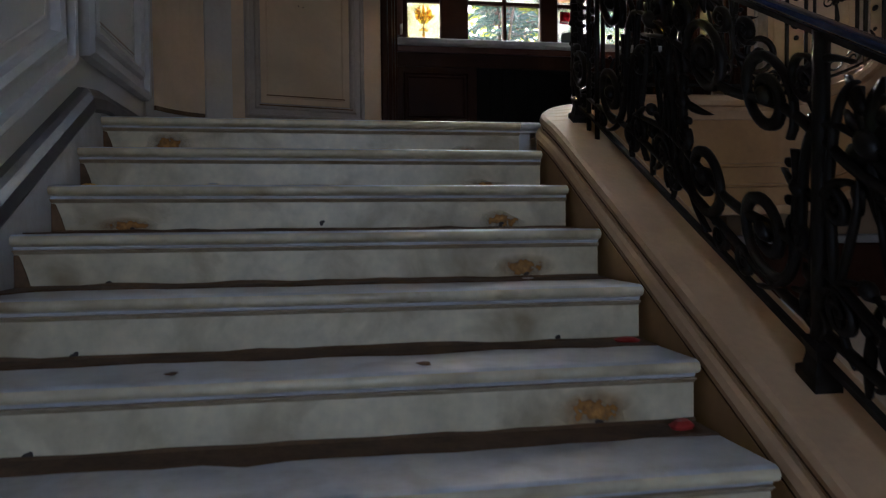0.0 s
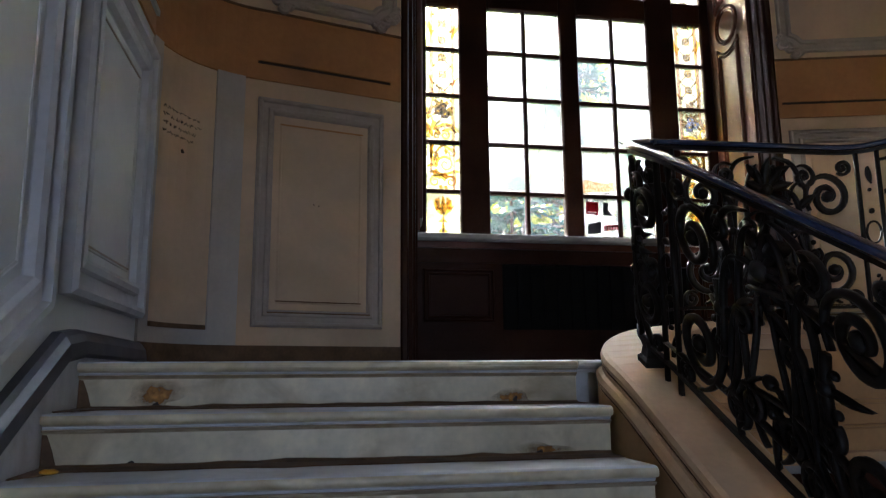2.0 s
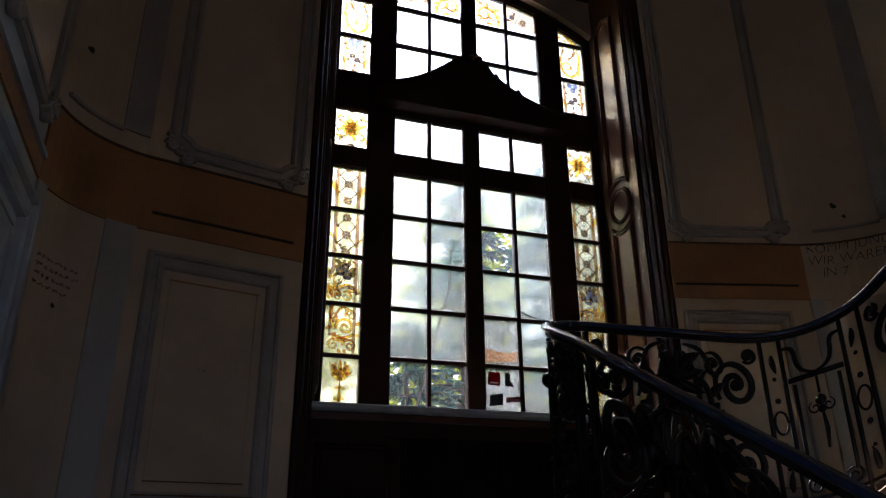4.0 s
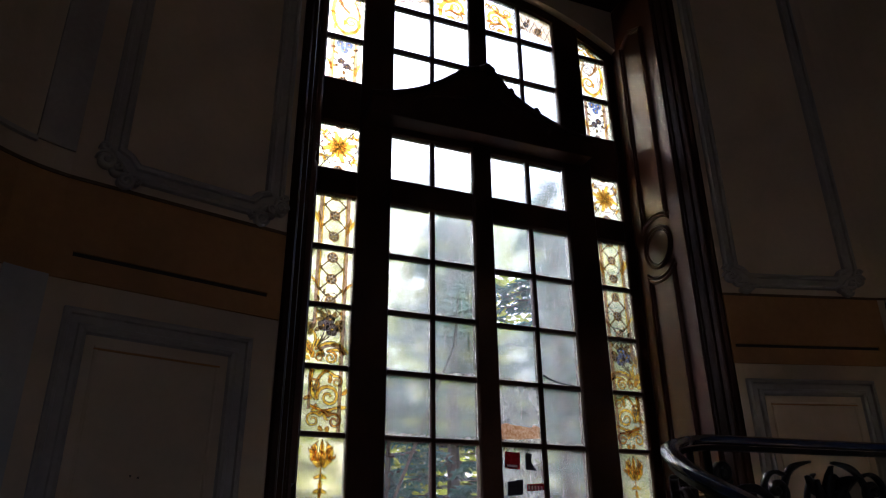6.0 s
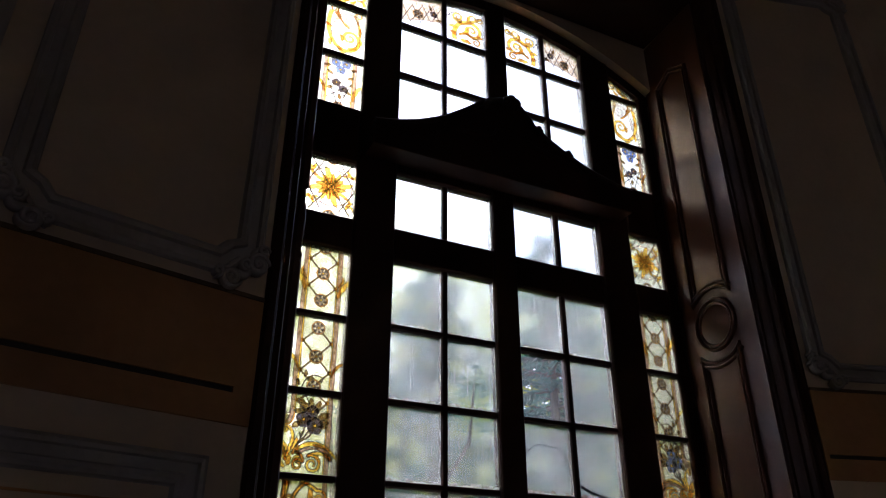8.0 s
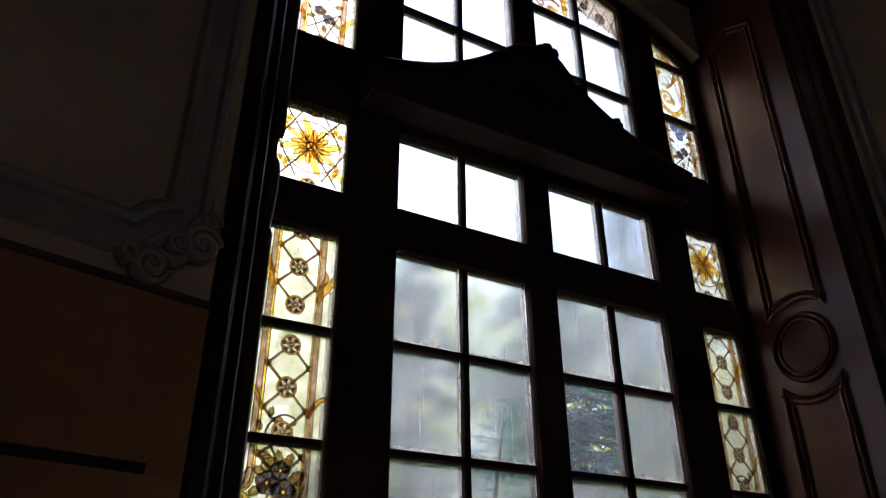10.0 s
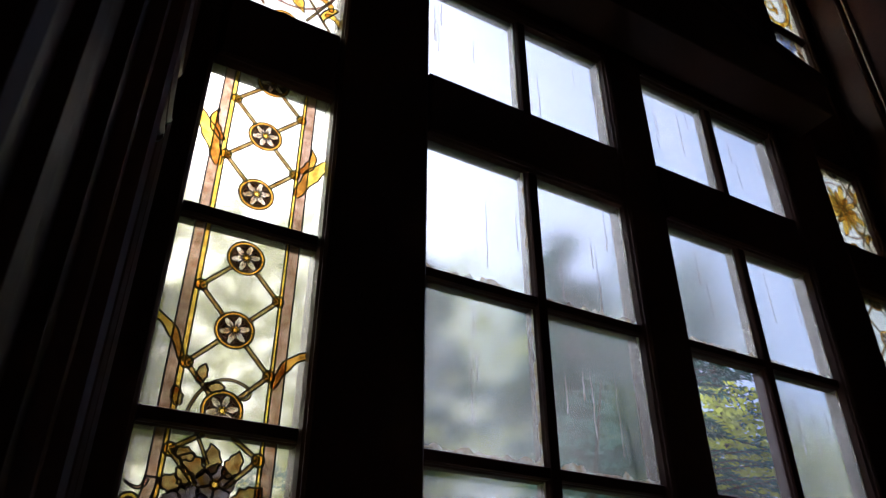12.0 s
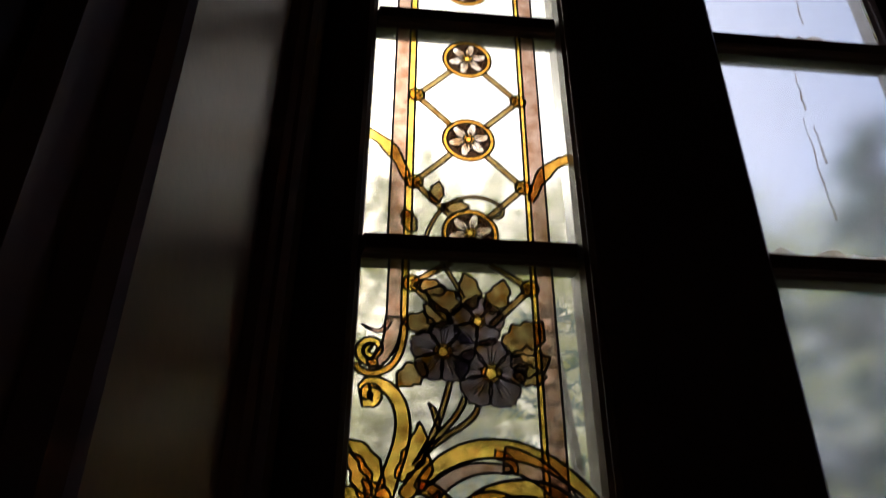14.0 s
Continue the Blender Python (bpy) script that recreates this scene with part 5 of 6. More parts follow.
    m.curl(0.150, 0.040, 0.040, 2.2, -1.5, 0.018, 0.009, GOLD, bez((0.232, 0.062), (0.215, 0.095), (0.160, 0.098), (0.126, 0.072), 14), 0.0008)
    m.curl(0.085, 0.034, 0.026, 0.4, 1.3, 0.014, 0.007, GOLDD, bez((0.072, 0.088), (0.095, 0.085), (0.110, 0.066), (0.109, 0.044), 8), 0.0018)
    for a, b_, c, d, wd in ((0.126, 0.286, 1.50, 0.046, 0.026), (0.148, 0.284, 0.95, 0.046, 0.026), (0.112, 0.282, 2.35, 0.044, 0.030), (0.098, 0.306, 2.75, 0.036, 0.020), (0.098, 0.262, 2.10, 0.036, 0.024), (0.085, 0.262, 2.85, 0.034, 0.026), (0.078, 0.214, 3.60, 0.038, 0.026), (0.165, 0.240, 0.45, 0.056, 0.038), (0.172, 0.226, -0.10, 0.044, 0.034), (0.175, 0.214, -0.35, 0.036, 0.024)):
        m.leaf(a, b_, d, c, wd, OLIVE, 0.2)
    m.piece("stem", [ribbon(bez((0.120, 0.30), (0.112, 0.315), (0.102, 0.335), (0.094, 0.347), 8), lambda t: 0.0045)], OLIVE, 0.0022)
    for a, b_ in ((0.104, 0.198), (0.120, 0.182), (0.134, 0.172)):
        m.piece("stem", [ribbon(bez((a, b_), (a - 0.006, b_ - 0.025), (0.092, 0.145), (0.068, 0.108), 12), lambda t: 0.0055)], OLIVE, 0.0024, 0.0012)
    m.leaf(0.092, 0.147, 0.030, 1.75, 0.006, OLIVE, 0.2, "stem")
    bloom = BLUEF if flip else SLATEF
    m.daisy(0.135, 0.270, 0.037, 5, bloom, False, 0.002), m.daisy(0.096, 0.231, 0.043, 5, bloom, False, 0.0045), m.daisy(0.148, 0.207, 0.047, 5, bloom, False, 0.007)
    # two panes of gold foliage
    m = M_(1)
    m.band(0.206, 0.226, MAUVE), m.band(0.030, 0.045, MAUVE, 0.12)
    def curl(cu, cv, r, a0, tn, w0, w1, mt, tail=None, depth=0.0014):
        """A volute wound inwards from its tail."""
        pts = (tail or []) + spiral(cu, cv, r, 0.008, a0, tn, 34)
        m.piece("scroll", [ribbon(pts, lambda t: w0 + (w1 - w0) * t)], mt, 0.0042, depth)
    curl(0.150, 0.195, 0.070, 3.4, -1.55, 0.026, 0.012, GOLD, bez((0.050, 0.352), (0.030, 0.29), (0.045, 0.21), (0.080, 0.180), 14))
    curl(0.060, 0.265, 0.036, 4.6, 1.3, 0.016, 0.008, GOLDD, bez((0.150, 0.350), (0.120, 0.345), (0.085, 0.325), (0.062, 0.228), 10), 0.0008)
    curl(0.195, 0.285, 0.034, 2.0, -1.3, 0.016, 0.008, GOLD, bez((0.105, 0.352), (0.125, 0.348), (0.155, 0.340), (0.180, 0.316), 8), 0.0020)
    curl(0.068, 0.060, 0.044, 0.6, 1.4, 0.018, 0.009, GOLD, bez((0.215, 0.140), (0.170, 0.125), (0.130, 0.115), (0.104, 0.085), 12))
    curl(0.190, 0.060, 0.044, 2.5, -1.4, 0.018, 0.009, GOLDD, bez((0.045, 0.140), (0.090, 0.125), (0.130, 0.115), (0.154, 0.086), 12), 0.0020)
    for a, b_, c, ln in ((0.085, 0.150, 4.0, 0.06), (0.205, 0.150, -0.5, 0.06), (0.225, 0.215, 0.4, 0.05), (0.055, 0.185, 3.0, 0.05), (0.150, 0.275, 1.2, 0.05), (0.13, 0.115, -1.57, 0.06), (0.05, 0.33, 1.9, 0.04), (0.105, 0.03, -1.2, 0.035), (0.155, 0.03, -1.9, 0.035)):
        m.leaf(a, b_, ln, c, 0.026, GOLD if ln > 0.05 else GOLDD, 0.5, "acanthus_leaf", 0.0003)
    m = M_(0)
    for g in (-1, 1):
        m.acanthus((0.129 + g * 0.035, 0.29), (0.129 + g * 0.055, 0.20), g * 0.7, 0.4, 0.5, 0.020, False, GOLD, 2)
        m.leaf(0.129 + g * 0.010, 0.165, 0.145, math.pi / 2 - g * 0.75, 0.034, GOLD, g * 0.7, "acanthus_leaf")
        m.leaf(0.129 + g * 0.006, 0.17, 0.13, math.pi / 2 - g * 0.22, 0.026, GOLDD, -g * 0.3, "acanthus_leaf")
        for v in (0.13, 0.055):
            m.leaf(0.129, v, 0.045, -math.pi / 2 + g * 0.75, 0.020, GOLD, g * 0.4)
    m.piece("stem", [ribbon([(0.129, 0.31), (0.129, 0.01)], lambda t: 0.007)], GOLDD, 0.0018)
    m.leaf(0.129, 0.17, 0.15, math.pi / 2, 0.030, GOLD), m.leaf(0.129, 0.10, 0.07, -math.pi / 2, 0.022, GOLD), m.leaf(0.129, 0.05, 0.05, -math.pi / 2, 0.018, GOLDD)
    # square with a gold star flower
    m = M_(5)
    m.piece("ring", [ribbon(disc(0.13, 0.174, 0.115, 40) + [(0.245, 0.174)], lambda t: 0.006)], MAUVE, 0.0014)
    for p, q in (((0.02, 0.02), (0.24, 0.33)), ((0.24, 0.02), (0.02, 0.33)), ((0.0, 0.174), (0.08, 0.32)), ((0.26, 0.174), (0.18, 0.32)), ((0.0, 0.174), (0.08, 0.03)), ((0.26, 0.174), (0.18, 0.03))):
        m.rod(p, q, 0.005)
    for k in range(16):
        big = k % 4 == 0
        ln = 0.112 if big else (0.088 if k % 2 == 0 else 0.068)
        a = math.pi / 8 * k + 0.2
        m.leaf(0.13 + 0.018 * math.cos(a), 0.174 + 0.018 * math.sin(a), ln, a, 0.034 if big else 0.024, GOLD if k % 2 == 0 else GOLDD, 0.15, "gold_petal", 0.0022 if big else (0.0016 if k % 2 == 0 else 0.001), 0.0030)
        m.piece("petal_veins", [ribbon([(0.13 + 0.03 * math.cos(a), 0.174 + 0.03 * math.sin(a)), (0.13 + ln * 0.85 * math.cos(a + 0.08), 0.174 + ln * 0.85 * math.sin(a + 0.08))], lambda t: 0.0030 * (1 - t) + 0.0006)], GOLDD, 0.0012, 0.0026)
    m.piece("flower_eye", [disc(0.13, 0.174, 0.022, 18)], GOLDD, 0.0024, 0.0028)
    m.piece("flower_eye", [disc(0.13, 0.174, 0.012, 14)], PETAL, 0.0018, 0.0034)
    for gu, gv in ((0, 0), (1, 0), (0, 1), (1, 1)):
        cu, cv = (0.04 if gu == 0 else 0.22), (0.055 if gv == 0 else 0.295)
        sgn = (1 if gu == 0 else -1) * (1 if gv == 0 else -1)
        m.acanthus((cu, cv), (0.01 if gu == 0 else 0.25, 0.10 if gv == 0 else 0.25), sgn * 0.8, 1.1, 0.4, 0.018, False, GOLD, 2)
    m.daisy(0.13, 0.0, 0.03), m.daisy(0.13, 0.347, 0.03)
    # upper lights
    m = M_(6)
    m.borders()
    for p, q in (((0.058, 0.05), (0.20, 0.18)), ((0.20, 0.05), (0.058, 0.18)), ((0.058, 0.18), (0.13, 0.0)), ((0.20, 0.18), (0.13, 0.0))):
        m.rod(p, q, 0.004)
    for n_, (a, b_) in enumerate(((0.098, 0.310), (0.160, 0.312), (0.128, 0.262))):
        m.daisy(a, b_, 0.036, 5, BLUEF, False, 0.001 + 0.0009 * n_)
    for n_, (a, b_) in enumerate(((0.110, 0.165), (0.150, 0.130))):
        m.daisy(a, b_, 0.032, 5, SLATEF, False, 0.001 + 0.0009 * n_)
    for a, b_, c in ((0.085, 0.22, 2.6), (0.175, 0.21, 0.5), (0.09, 0.13, 3.6), (0.165, 0.12, -0.5), (0.13, 0.09, -1.4), (0.07, 0.28, 3.3), (0.19, 0.28, 0.2)):
        m.leaf(a, b_, 0.042, c, 0.022, OLIVE)
    m.daisy(0.129, 0.0, 0.03), m.leaf(0.212, 0.06, 0.15, 1.45, 0.026, GOLD, -0.4, "acanthus_leaf"), m.leaf(0.046, 0.08, 0.11, 1.75, 0.020, GOLDD, 0.4, "acanthus_leaf")
    m = M_(7)
    m.curl(0.168, 0.135, 0.052, 0.0, 1.4, 0.026, 0.010, GOLD, bez((0.045, 0.315), (-0.01, 0.10), (0.12, -0.03), (0.205, 0.06), 18) + bez((0.21, 0.07), (0.225, 0.095), (0.225, 0.11), (0.22, 0.135), 5))
    m.curl(0.165, 0.270, 0.056, 1.9, -1.5, 0.020, 0.010, PETAL, bez((0.065, 0.13), (0.06, 0.22), (0.085, 0.31), (0.145, 0.323), 14), 0.0008)
    m.curl(0.060, 0.330, 0.028, 5.0, 1.3, 0.014, 0.007, GOLDD, bez((0.16, 0.21), (0.13, 0.22), (0.11, 0.26), (0.068, 0.303), 10), 0.002)
    m.curl(0.215, 0.325, 0.026, 3.6, -1.2, 0.012, 0.007, GOLD, bez((0.225, 0.16), (0.245, 0.22), (0.21, 0.27), (0.192, 0.313), 10), 0.0005)
    for a, b_, c, ln in ((0.06, 0.10, 4.2, 0.06), (0.10, 0.05, 5.2, 0.06), (0.16, 0.05, 0.2, 0.07), (0.215, 0.09, 0.9, 0.07), (0.05, 0.18, 2.2, 0.05), (0.12, 0.10, 1.4, 0.05), (0.22, 0.18, 1.2, 0.06)):
        m.leaf(a, b_, ln, c, 0.024, GOLD if ln > 0.055 else GOLDD, 0.5, "acanthus_leaf", 0.0003, 0.0024)
    m = Motif(PANES[i, 8], x0, x1, 6.395, None, flip)
    m.curl(0.115, 0.055, 0.036, 1.2, -1.4, 0.020, 0.009, GOLD, bez((0.01, 0.02), (0.03, 0.06), (0.07, 0.11), (0.125, 0.09), 10))
    m.curl(0.205, 0.085, 0.048, 2.6, -1.4, 0.022, 0.009, GOLD, bez((0.10, 0.01), (0.13, 0.03), (0.15, 0.07), (0.165, 0.11), 10), 0.0008)
    for a, b_, c in ((0.04, 0.05, 1.0), (0.15, 0.02, 0.2), (0.06, 0.01, 0.1), (0.24, 0.02, 1.5), (0.16, 0.12, 1.2)):
        m.leaf(a, b_, 0.05, c, 0.024, GOLDD, 0.6, "acanthus_leaf", 0.0003, 0.0024)

# foliage band under the arched head of the middle lights
TAN = paint_glass("pale_tan_painted_glass", (0.80, 0.72, 0.58), 0.35)
for i in (1, 2, 3, 4):
    x0, x1 = COLS[i]
    m = Motif(PANES[i, 8], x0, x1, 6.395, None, i > 2)
    if i in (2, 3):
        m.curl(0.185, 0.135, 0.066, 0.9, -1.5, 0.034, 0.012, GOLD, bez((0.06, 0.02), (0.03, 0.12), (0.12, 0.25), (0.225, 0.19), 16))
        m.curl(0.085, 0.225, 0.040, 4.4, -1.4, 0.020, 0.009, GOLD, bez((0.26, 0.27), (0.20, 0.25), (0.14, 0.14), (0.075, 0.187), 12), 0.0006)
        m.curl(0.215, 0.045, 0.034, 2.2, -1.3, 0.018, 0.008, GOLDD, bez((0.09, 0.07), (0.12, 0.10), (0.16, 0.11), (0.195, 0.072), 10), 0.002)
        m.curl(0.245, 0.255, 0.030, 3.2, 1.3, 0.014, 0.007, GOLD, bez((0.15, 0.22), (0.17, 0.28), (0.20, 0.29), (0.215, 0.255), 8), 0.002)
        for a, b_, c, ln in ((0.07, 0.06, 2.2, 0.05), (0.075, 0.12, 2.6, 0.06), (0.11, 0.18, 2.2, 0.06), (0.12, 0.10, 0.4, 0.07), (0.10, 0.04, -0.4, 0.07), (0.16, 0.20, 1.2, 0.06), (0.22, 0.11, -0.6, 0.05), (0.14, 0.05, -1.0, 0.05)):
            m.leaf(a, b_, ln, c, 0.030, GOLD if ln > 0.055 else GOLDD, 0.6, "acanthus_leaf", 0.0003, 0.0024)
        m.rod((0.0, 0.20), (0.05, 0.26), 0.005), m.rod((0.0, 0.26), (0.05, 0.18), 0.005)
    else:
        lo = lambda u: 0.03 + 0.30 * u
        m.piece("ground_band", [[(0.0, lo(0)), (0.14, lo(0.14) + 0.012), (0.284, lo(0.284)), (0.284, 0.5), (0.14, 0.5), (0.0, 0.5)]], TAN, 0.004, -0.0002)
        for k in range(5):
            a = 0.07 * k
            m.rod((a, lo(a)), (a + 0.07, lo(a) + 0.15), 0.005), m.rod((a + 0.07, lo(a)), (a, lo(a) + 0.15), 0.005)
        m.daisy(0.115, 0.125, 0.034), m.daisy(0.225, 0.165, 0.032, 5, SLATEF, False), m.leaf(0.24, 0.12, 0.05, 0.3, 0.022, OLIVE), m.leaf(0.21, 0.19, 0.05, 2.0, 0.022, OLIVE)

# ---- patched and broken panes, stickers ----
PAPER = make_mat("yellowed_paper_patch", (0.55, 0.53, 0.47), 0.8, vary=0.25, scale=9, bump=0.2)
TAPE = paint_glass("rusty_brown_tape", (0.84, 0.70, 0.58), 0.6)
REDP = paint_glass("red_sticker", (0.26, 0.03, 0.045), 0.7)
BLKP = make_mat("black_sticker", (0.03, 0.03, 0.035), 0.5, vary=0.3, scale=20, bump=0.05)
WHTP = make_mat("white_sticker", (0.70, 0.68, 0.66), 0.5, vary=0.15, scale=20, bump=0.05)


def flat_piece(name, poly, mat, label, cat, n0=0.0035, n1=0.0048):
    return tagged(solid(name, Build().prism(poly, GP, n0, n1), mat), label, cat)


tagged(flat_piece("cardboard_patch", [(1.966, 3.245), (2.10, 3.25), (2.235, 3.262), (2.243, 3.33), (2.20, 3.345), (2.18, 3.325), (2.06, 3.335), (2.00, 3.345), (1.966, 3.33)], TAPE, "torn rusty brown tape across a patched pane", "tape"))
flat_piece("window_sticker", [(1.985, 3.075), (2.085, 3.07), (2.09, 3.17), (1.99, 3.172)], REDP, "red square sticker on the lower pane", "sticker", 0.0035, 0.005)
flat_piece("window_sticker", [(2.125, 3.07), (2.205, 3.065), (2.165, 3.115), (2.175, 3.165), (2.128, 3.172)], BLKP, "torn black sticker on the lower pane", "sticker", 0.0035, 0.005)
flat_piece("window_sticker", [(1.995, 2.915), (2.10, 2.925), (2.105, 3.015), (2.0, 2.995)], BLKP, "crooked black sticker on the lower pane", "sticker", 0.0035, 0.005)
flat_piece("window_sticker", [(2.13, 2.945), (2.245, 2.955), (2.245, 2.995), (2.13, 2.985)], REDP, "narrow red and white sticker on the lower pane", "sticker", 0.0035, 0.005)
for k in range(5):
    flat_piece("sticker_print", [(2.138 + 0.021 * k, 2.955), (2.150 + 0.021 * k, 2.957), (2.150 + 0.021 * k, 2.979), (2.138 + 0.021 * k, 2.977)], WHTP, "white print bar on a red sticker", "print", 0.0051, 0.0056)
flat_piece("sticker_print", [(2.0, 3.085), (2.07, 3.083), (2.07, 3.095), (2.0, 3.096)], WHTP, "white print bar on a red sticker", "print", 0.0051, 0.0056)
CRACK = make_mat("crack_edge", (0.05, 0.05, 0.05), 0.4, bump=0.0)
cr = bez((1.966, 3.79), (2.02, 3.87), (2.07, 3.86), (2.12, 3.85), 14) + bez((2.125, 3.85), (2.17, 3.86), (2.20, 3.83), (2.215, 3.77), 10)
flat_piece("glass_crack", ribbon(cr, lambda t: 0.004), CRACK, "curved crack across a window pane", "crack")
cr2 = bez((2.29, 3.67), (2.36, 3.625), (2.45, 3.62), (2.56, 3.615), 12)
flat_piece("glass_crack", ribbon(cr2, lambda t: 0.012 * (1 - t) + 0.004), CRACK, "curved crack across a window pane", "crack")

# runs and rims of condensation on the fogged panes
RUN = paint_glass("condensation_run", (0.80, 0.83, 0.83), 0.45, vary=0.3)
rng = random.Random(12)
for (i, j), pane in PANES.items():
    if i in (0, 5) or j > 5 or (i, j) in CLEAR_PANES:
        continue
    (x0, x1), (z0, z1) = COLS[i], ROWSZ[j]
    for k in range(rng.randint(2, 5)):
        u, top, ln = rng.uniform(x0 + 0.02, x1 - 0.02), z1 - rng.uniform(0.02, 0.16), rng.uniform(0.06, 0.20)
        ln = min(ln, top - z0 - 0.01)
        pts = [(u + 0.004 * noise.noise((q * 0.4, k, i * 9 + j)), top - ln * q / 12) for q in range(13)]
        wide = rng.uniform(0.0014, 0.0030)
        solid("condensation_run", Build().prism(ribbon(pts, lambda t: wide * (0.5 + 0.9 * t)), GP, 0.0024, 0.0030), RUN, pane, "trickle of condensation")
    for side in (0, 1, 2):
        n = 26
        if side == 0:
            rim = [(x0 + (x1 - x0) * q / n, z0) for q in range(n + 1)] + [(x0 + (x1 - x0) * q / n, z0 + 0.004 + 0.016 * rng.random() ** 2) for q in range(n, -1, -1)]
        else:
            xe, g = (x1, -1) if side == 1 else (x0, 1)
            rim = [(xe, z0 + (z1 - z0) * q / n) for q in range(n + 1)] + [(xe + g * (0.002 + 0.008 * rng.random() ** 2), z0 + (z1 - z0) * q / n) for q in range(n, -1, -1)]
        solid("condensation_rim", Build().prism(rim, GP, 0.0024, 0.0028), RUN, pane, "ragged rim of condensation")

# ---- writing on the plaster ----
def scrawl(text, size, M, u, z, slant, label, thin=0.0):
    cu = bpy.data.curves.new("scrawl", "FONT")
    cu.body, cu.size, cu.extrude, cu.shear, cu.space_line = text, size, 0.0005, 0.15, 0.95
    cu.offset = thin
    tmp = bpy.data.objects.new("tmp", cu)
    scene.collection.objects.link(tmp)
    bpy.context.view_layer.update()
    me = bpy.data.meshes.new_from_object(tmp.evaluated_get(bpy.context.evaluated_depsgraph_get()))
    bpy.data.objects.remove(tmp)
    ca, sa = math.cos(slant), math.sin(slant)
    for v in me.vertices:
        x, y, d = v.co.x, v.co.y, v.co.z
        wob = 0.06 * size * math.sin(9 * x / size * 0.35 + 2 * y / size)
        v.co = M(u + x * ca - y * sa, z + x * sa + y * ca + wob, 0.0145 + d)
    me.materials.clear()
    me.materials.append(INK)
    return tagged(new("wall_writing", me), label, "graffiti")


scrawl("KOMM JUNGE\nWIR WAREN\n   IN 7", 0.105, MR, 0.03, 4.02, 0.02, "black scrawled writing on the cream plaster corner", -0.0022)
rng = random.Random(4)
for ln in range(4):
    u = 0.14
    wr = thing("pencil_note", "small faded pencil note on the cream corner wall", "graffiti")
    while u < 0.42 - 0.03 * ln:
        w = rng.uniform(0.012, 0.05)
        pts = [(u + w * k / 8, 3.275 - 0.045 * ln - 0.06 * (u - 0.14) + rng.uniform(-0.009, 0.009)) for k in range(9)]
        solid("word_stroke", Build().loops([[ML(a, b_ + 0.0018, 0.002), ML(a, b_ - 0.0018, 0.002), ML(a, b_ - 0.0018, -0.002), ML(a, b_ + 0.0018, -0.002)] for a, b_ in pts], caps=True), INK, wr)
        u += w + rng.uniform(0.008, 0.018)
for M, u, z, r, lab in ((ML, 0.30, 3.06, 0.010, "small dark nail hole in the plaster"), (ML, 0.22, 4.50, 0.020, "dark hole in the plaster corner"), (left_flat, 0.43, 2.86, 0.004, "small dark nail hole in the plaster"), (left_flat, 0.46, 2.855, 0.004, "small dark nail hole in the plaster"), (MR, 0.30, 4.40, 0.022, "dark hole in the plaster corner"), (MR, 0.36, 4.30, 0.014, "dark hole in the plaster corner")):
    tagged(solid("wall_hole", Build().prism(blob(u, z, r, int(u * 99)), M, -0.004, 0.0045), LEAD), lab, "hole")

# ---- litter on the steps ----
YEL = make_mat("yellow_scrap", (0.75, 0.38, 0.03), 0.6, bump=0.1)
REDC = make_mat("red_scrap", (0.45, 0.04, 0.03), 0.5, bump=0.1)
def scrap(x, k, dy, mat, label, s=0.02, hgt=0.012):
    y, z = NOSE - GO * k + dy, LZ - RISE * k
    b = Build().loops([[(x + p * g, y + q * g, z + 0.004 + hh) for p, q in blob(0, 0, s, int(x * 77) + k)] for hh, g in ((0.0, 0.8), (hgt * 0.5, 1.0), (hgt, 0.55))], caps=True)
    return tagged(solid("litter", b, mat), label, "litter")


scrap(-0.80, 2, 0.20, YEL, "small yellow scrap on a marble step")
scrap(0.86, 5, 0.29, REDC, "small red scrap in the corner of a step", 0.03)
scrap(0.86, 6, 0.29, REDC, "small red scrap in the corner of a step", 0.03, 0.02)
scrap(0.66, 4, 0.275, WHTP, "small white paper scrap on a step", 0.022, 0.004)
scrap(-0.35, 2, 0.03, WHTP, "small white paper scrap on a step", 0.02, 0.003)
scrap(0.25, 5, 0.08, GRIME_SHADE, "dead leaf lying on a step", 0.02, 0.004)
scrap(-0.33, 5, 0.08, GRIME_SHADE, "dead leaf lying on a step", 0.015, 0.004)

# ---- garden ----
GRASS = make_mat("grass", (0.06, 0.09, 0.03), 0.9, vary=0.4, scale=3, bump=0.4)
structure(solid("ground", Build().add([(-400, 6.2, -0.6), (400, 6.2, -0.6), (400, 600, -0.6), (-400, 600, -0.6)], [(0, 1, 2, 3)]), GRASS), "rough garden grass outside the window", "ground")
BARK = make_mat("conifer_bark", (0.10, 0.07, 0.05), 0.9, vary=0.4, scale=8, bump=0.5)


def foliage(name, color, glow):
    """Leaves that let some of the sun through."""
    m = make_mat(name, color, 0.55, vary=0.5, scale=2.2, bump=0.05, spec=0.1)
    n, l = m.node_tree.nodes, m.node_tree.links
    t, mx = n.new("ShaderNodeBsdfTranslucent"), n.new("ShaderNodeMixShader")
    t.inputs["Color"].default_value = (*glow, 1)
    mx.inputs["Fac"].default_value = 0.45
    l.new(n["Principled BSDF"].outputs[0], mx.inputs[1])
    l.new(t.outputs[0], mx.inputs[2])
    l.new(mx.outputs[0], n["Material Output"].inputs["Surface"])
    return m


NEEDLE = foliage("blue_green_needles", (0.05, 0.12, 0.10), (0.11, 0.26, 0.20))
LEAFY = foliage("yellow_green_leaves", (0.23, 0.27, 0.03), (0.48, 0.52, 0.06))


